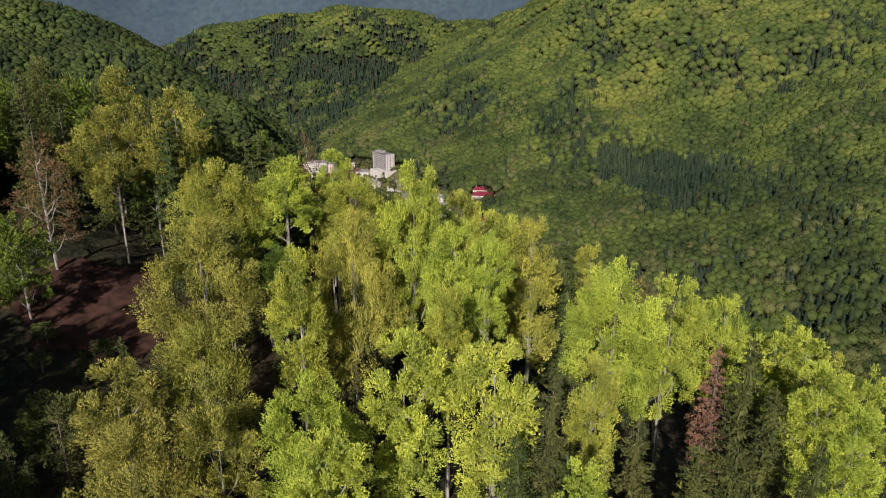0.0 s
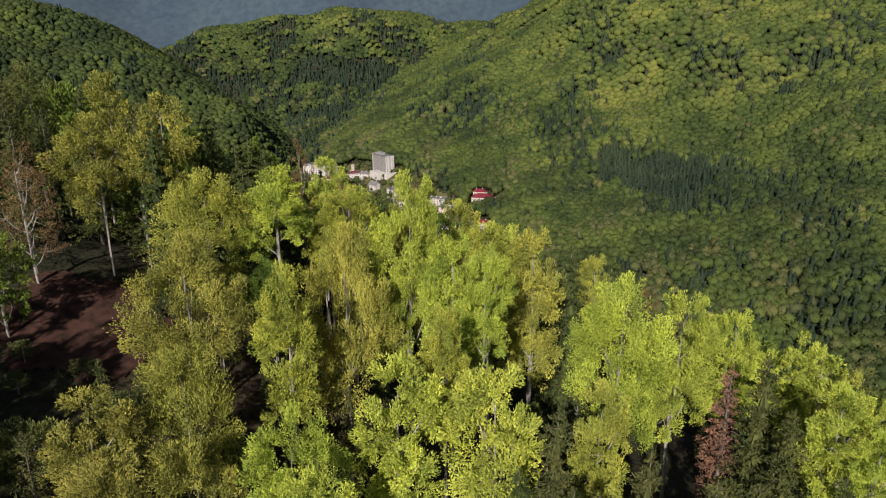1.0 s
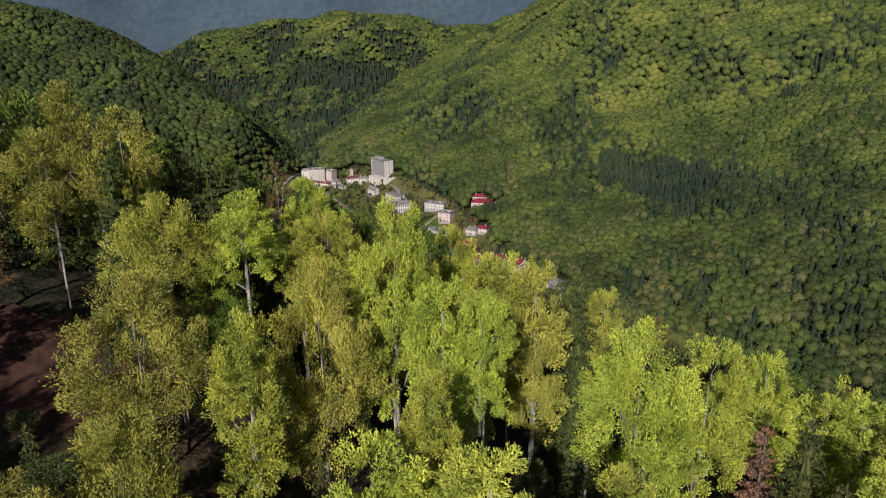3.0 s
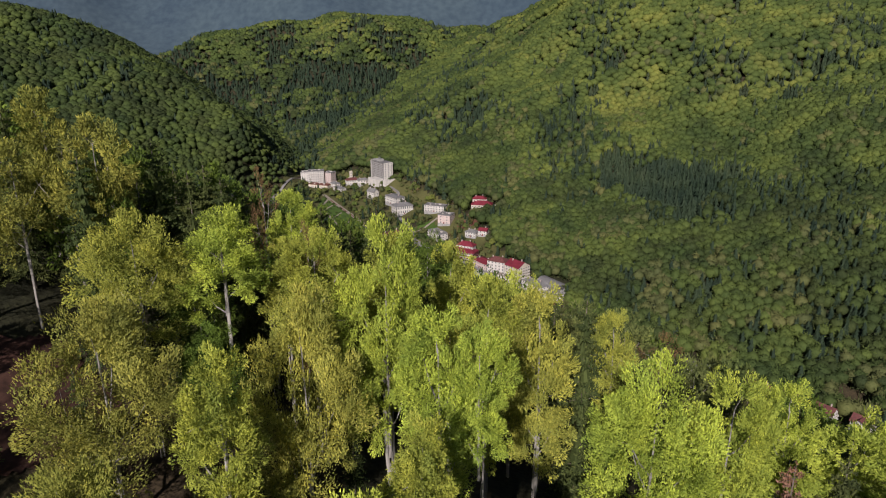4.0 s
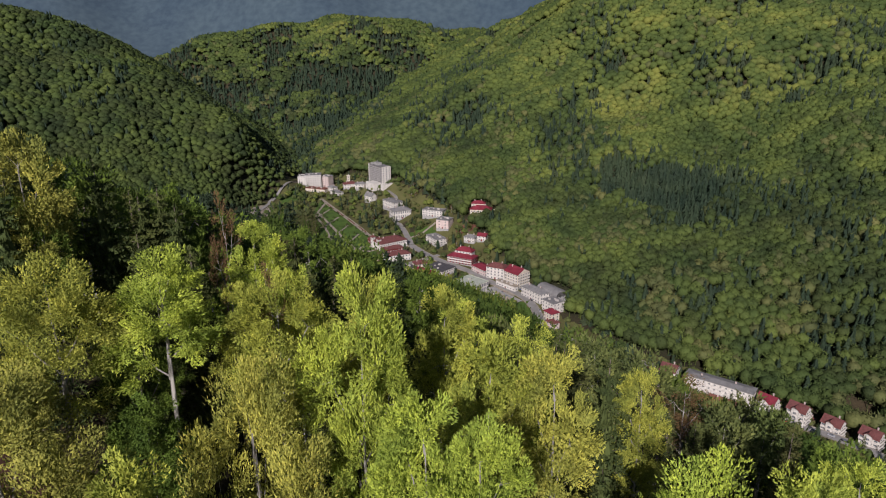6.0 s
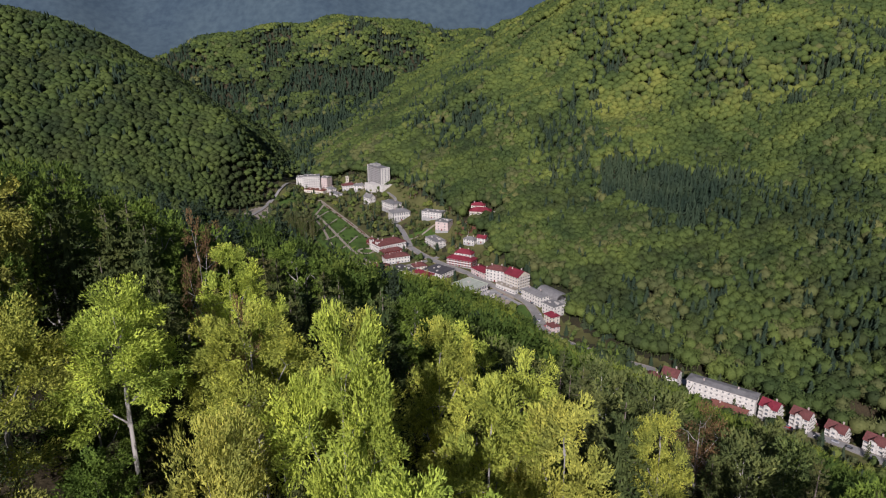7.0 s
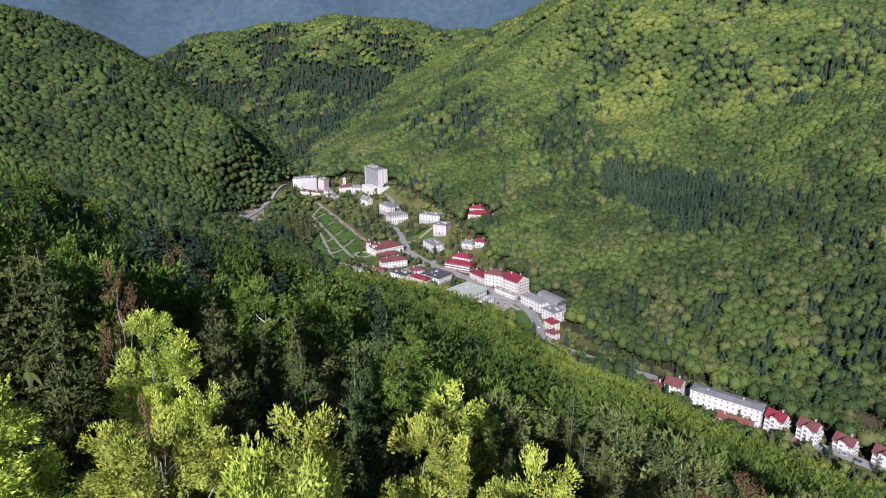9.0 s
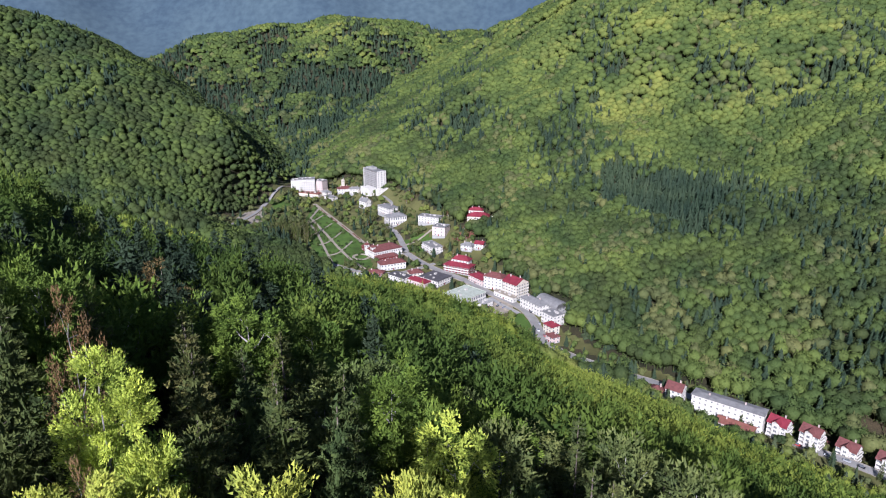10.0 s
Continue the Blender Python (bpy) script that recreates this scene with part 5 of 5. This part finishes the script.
sheet("green_bank", "bright green grass slope beside the hotel", GRASS, lambda x, y: ((x + 212) / 16) ** 2 + ((y - 985) / 38) ** 2 < 1, 0.42, 4.0)
sheet("green_bank", "small lawn below the villas", GRASS, lambda x, y: ((x + 24) / 17) ** 2 + ((y - 815) / 24) ** 2 < 1, 0.42, 3.0)
sheet("green_bank", "mown grass by the parking place", GRASS, lambda x, y: ((x - 74) / 9) ** 2 + ((y - 612) / 26) ** 2 < 1, 0.42, 3.0)
sheet("paved_square", "pale paved parking square", PAVING, lambda x, y: ((x - 56) / 16) ** 2 + ((y - 652) / 20) ** 2 < 1, 0.5, 3.0)
sheet("paved_square", "grey parking yard by the lane", PAVING, lambda x, y: ((x + 240) / 17) ** 2 + ((y - 912) / 36) ** 2 < 1, 0.5, 3.0)
sheet("earth_bank", "bare sandy slope under the hillside villa", EARTH, lambda x, y: ((x - 34) / 15) ** 2 + ((y - 806) / 9) ** 2 < 1, 0.9, 3.0)
strip("road", "grey asphalt main street with kerbs", ASPHALT, [(420, 262), (330, 340), (264, 403), (239, 421), (213, 444), (165, 510), (110, 552), (92, 572), (90, 594), (88, 620), (83, 641), (75, 654), (64, 668), (51, 683), (37, 704), (24, 719), (9, 732), (-5, 747), (-20, 766), (-35, 790)], 8.0, 0.7)
strip("road", "side street climbing to the hotel", ASPHALT, [(-34, 791), (-46, 843), (-56, 873), (-66, 898), (-58, 938), (-73, 968)], 6.0, 0.75)
strip("road", "lane along the foot of the park", ASPHALT, [(-150, 774), (-131, 762), (-104, 745), (-79, 732), (-40, 728), (-2, 758)], 5.0, 0.75)
strip("road", "grey lane up the side valley", ASPHALT, [(-262, 860), (-250, 894), (-243, 934), (-238, 1000), (-230, 1048), (-216, 1090)], 6.0, 0.75)
strip("path", "broad beige promenade of the park", PAVING, [(-172, 984), (-140, 924), (-111, 871), (-86, 822)], 4.2, 0.6, "path")
strip("path", "beige park path", PAVING, [(-163, 912), (-132, 846), (-113, 804), (-91, 760), (-76, 740)], 2.2, 0.6, "path")
strip("path", "beige park path", PAVING, [(-162, 960), (-166, 900), (-148, 862), (-128, 800), (-112, 752)], 1.8, 0.64, "path")
for k in range(4):
    bx, by = -151 + 17 * k, 930 - 34 * k
    strip("path", "narrow gravel cross path", PAVING, [(bx, by), (bx - 14 + k, by - 44), (bx - 22, by - 50)], 1.3, 0.68, "path")
for k in range(4):
    bx, by = -160 + 18.2 * k, 954 - 32.5 * k
    strip("flower_bed", "long reddish flower bed in the promenade", EARTH, [(bx + 2, by + 1), (bx + 14, by - 22)], 1.8, 0.85, "flower bed")
ring = [(-84 + 9 * math.cos(a), 776 + 9 * math.sin(a)) for a in np.linspace(0, 2 * math.pi, 17)]
strip("path", "round beige path in the lawn", PAVING, ring, 2.0, 0.66, "path")
strip("terrace_wall", "long pale concrete terrace beside the street", GREY, [(52, 668), (62, 650), (76, 632)], 4.5, 1.8, "terrace")
strip("path", "path to the lawn villa", PAVING, [(-40, 812), (-24, 822), (-6, 838)], 2.2, 0.6, "path")


# ---- cars ----
def car_shape(paint):
    body = [(-2.1, 2.1, -0.85, 0.85, 0.35, 0.95)]
    v, f = block(*body[0])
    cab, g = block(-1.3, 1.2, -0.75, 0.75, 0.95, 1.5)
    cab[4:, 0] *= 0.72
    return mesh_of("body", v, f, paint), mesh_of("cabin", cab, g, GLASS), mesh_of("wheel", *tube([(0, -0.1, 0), (0, 0.1, 0)], (0.34, 0.34), 10), DARK, True)


PAINTS = [("white", (0.7, 0.7, 0.7)), ("silver", (0.35, 0.36, 0.38)), ("black", (0.02, 0.02, 0.025)), ("red", (0.35, 0.03, 0.03)), ("blue", (0.04, 0.07, 0.2))]
CARS = [(n, car_shape(material("car_paint_" + n, c, 0.3)[0])) for n, c in PAINTS]


def park_car(k, x, y, turn):
    colour, (body, cabin, wheel) = CARS[k % len(CARS)]
    car = thing("car", f"{colour} parked car on the asphalt street", "car", group="parked cars",
                at=Matrix.LocRotScale((x, y, float(land(x, y)) + 0.7), Euler((0, 0, radians(turn))), None))
    part("body", body, car)
    part("cabin", cabin, car, "dark glazed cabin")
    for wx in (-1.3, 1.3):
        for wy in (-0.8, 0.8):
            part("wheel", wheel, car).matrix_basis = Matrix.Translation((wx, wy, 0.34))


for k, (x, y, turn) in enumerate([(243, 416, -48), (252, 411, -48), (258, 406, -48), (229, 427, -45), (219, 436, -45), (89, 598, 94), (92, 612, 94), (87, 636, 100),
                                  (93, 588, 95), (80, 660, 122), (72, 676, 122), (63, 690, 122), (58, 650, 40), (61, 655, 40), (64, 646, 40), (53, 659, 40), (28, 735, 140),
                                  (5, 752, 140), (18, 748, 140), (-20, 779, 130), (48, 714, 122), (-236, 905, 80), (-232, 914, 80)]):
    park_car(k, x, y, turn)

# ---- trees of the town ----
def town_trees():
    """Dark firs and round trees in the park, the gardens and along the streets."""
    def spot(kind, x, y, high, wide):
        plant({"fir": "low_fir", "dull": "low_dull"}.get(kind, kind), round(x, 1), round(y, 1), high, wide)
    for x, y in rng.normal(size=(60, 2)) * [17, 26] + [-181, 850]:
        spot("fir", x, y, rng.uniform(14, 22), 6)
    for x, y, s in ((-118, 905, 3), (-70, 935, 3), (-78, 925, 2), (-34, 855, 3), (-20, 838, 4), (-30, 800, 2), (-88, 965, 3), (-150, 990, 3), (-200, 1030, 3), (-60, 860, 2),
                    (-70, 730, 4), (-90, 742, 5), (62, 790, 3), (20, 790, 3), (206, 436, 3), (238, 408, 2), (262, 398, 2), (-52, 900, 3)):
        for _ in range(s):
            spot("fir", x + rng.normal() * 5, y + rng.normal() * 5, rng.uniform(8, 15), 4.5)
    for x, y, s in ((-105, 960, 5), (-90, 900, 6), (-80, 870, 4), (-40, 920, 4), (10, 850, 3), (25, 800, 4), (60, 800, 3), (60, 760, 4), (-120, 1000, 3), (-40, 960, 4), (8, 775, 3)):
        for _ in range(s):
            spot("dull" if rng.uniform() < 0.6 else "bare", x + rng.normal() * 8, y + rng.normal() * 8, rng.uniform(7, 12), 6)


town_trees()


def gardens():
    """Bushes and small trees between the houses, and the woods round the town."""
    p = scatter(-290, 330, 300, 1100, 7.5)
    x, y = p.T
    away = np.minimum.reduce([np.hypot(x - bx, y - by) - br for bx, by, br in BUILT])
    road = np.minimum.reduce([along([(a, b, 0) for a, b in line], x, y)[0] for line in LINES])
    keep = in_town(x, y) & (away > -1.5) & (road > 6) & ~in_park(x, y) & (((x + 181) / 30) ** 2 + ((y - 850) / 46) ** 2 > 1) & (rng.uniform(size=len(x)) < 0.55)
    p = p[keep]
    n = len(p)
    pick = rng.uniform(size=n)
    for a, b, name, label, mat, forms, tall in ((0, 0.45, "garden_trees", "grey-green garden trees and bushes among the houses", BARE_FAR, [crown(s, 7, 80, 0.18) for s in range(4)], (4, 8)),
                                                (0.45, 0.8, "garden_trees", "fresh green garden trees among the houses", WOOD_FAR, [crown(s, 7, 80, 0.18) for s in range(4)], (4, 8)),
                                                (0.8, 1.01, "garden_firs", "dark firs in the gardens", FIR_FAR, [spire(10, 12, s) for s in range(4)], (8, 14))):
        q = p[(pick >= a) & (pick < b)]
        h = rng.uniform(*tall, len(q))
        stand(name, label, "trees", mat, forms, q, h * (1.0 if tall[0] < 8 else 1.5), h, 0.5 if tall[0] < 8 else 0)


def shrubbery():
    """Clipped shrubs and low hedges over the park's lawns."""
    p = scatter(-180, -60, 740, 990, 4.6)
    x, y = p.T
    path = np.minimum.reduce([along([(a, b, 0) for a, b in line], x, y)[0] for line in LINES])
    p = p[in_park(x, y) & (path > 1.9) & (path < 5.5) & (rng.uniform(size=len(x)) < 0.75)]
    h = rng.uniform(1.0, 2.6, len(p))
    stand("park_shrubs", "dark clipped shrubs and hedges on the park lawn", "shrubs", WOOD_FAR, [crown(s, 7, 40, 0.2, False) for s in range(4)], p, h * 1.2, h, 0.2, rng.uniform(0.0, 0.4, len(p)))


def wood_behind():
    """The wood goes on up the ridge, under and behind the start of the way."""
    p = scatter(-130, 130, -110, 0, 8.5)
    p = p[np.hypot(p[:, 0], p[:, 1]) > 12]
    leafy = rng.uniform(size=len(p)) < 0.6
    h = rng.uniform(11, 15, len(p))
    stand("beech_wood", "spring-green beech wood on the ridge", "wood", WOOD_FAR, [crown(s, 18, 120, 0.075) for s in range(4)], p[leafy], h[leafy] * 0.75, h[leafy], 2.5, rng.uniform(0.3, 0.7, leafy.sum()))
    stand("fir_wood", "dark firs on the ridge", "wood", FIR_FAR, [spire(14, 14, s) for s in range(4)], p[~leafy], h[~leafy] * 1.5, h[~leafy] * 1.25, 0.0)


gardens()
shrubbery()
wood_behind()
woods()
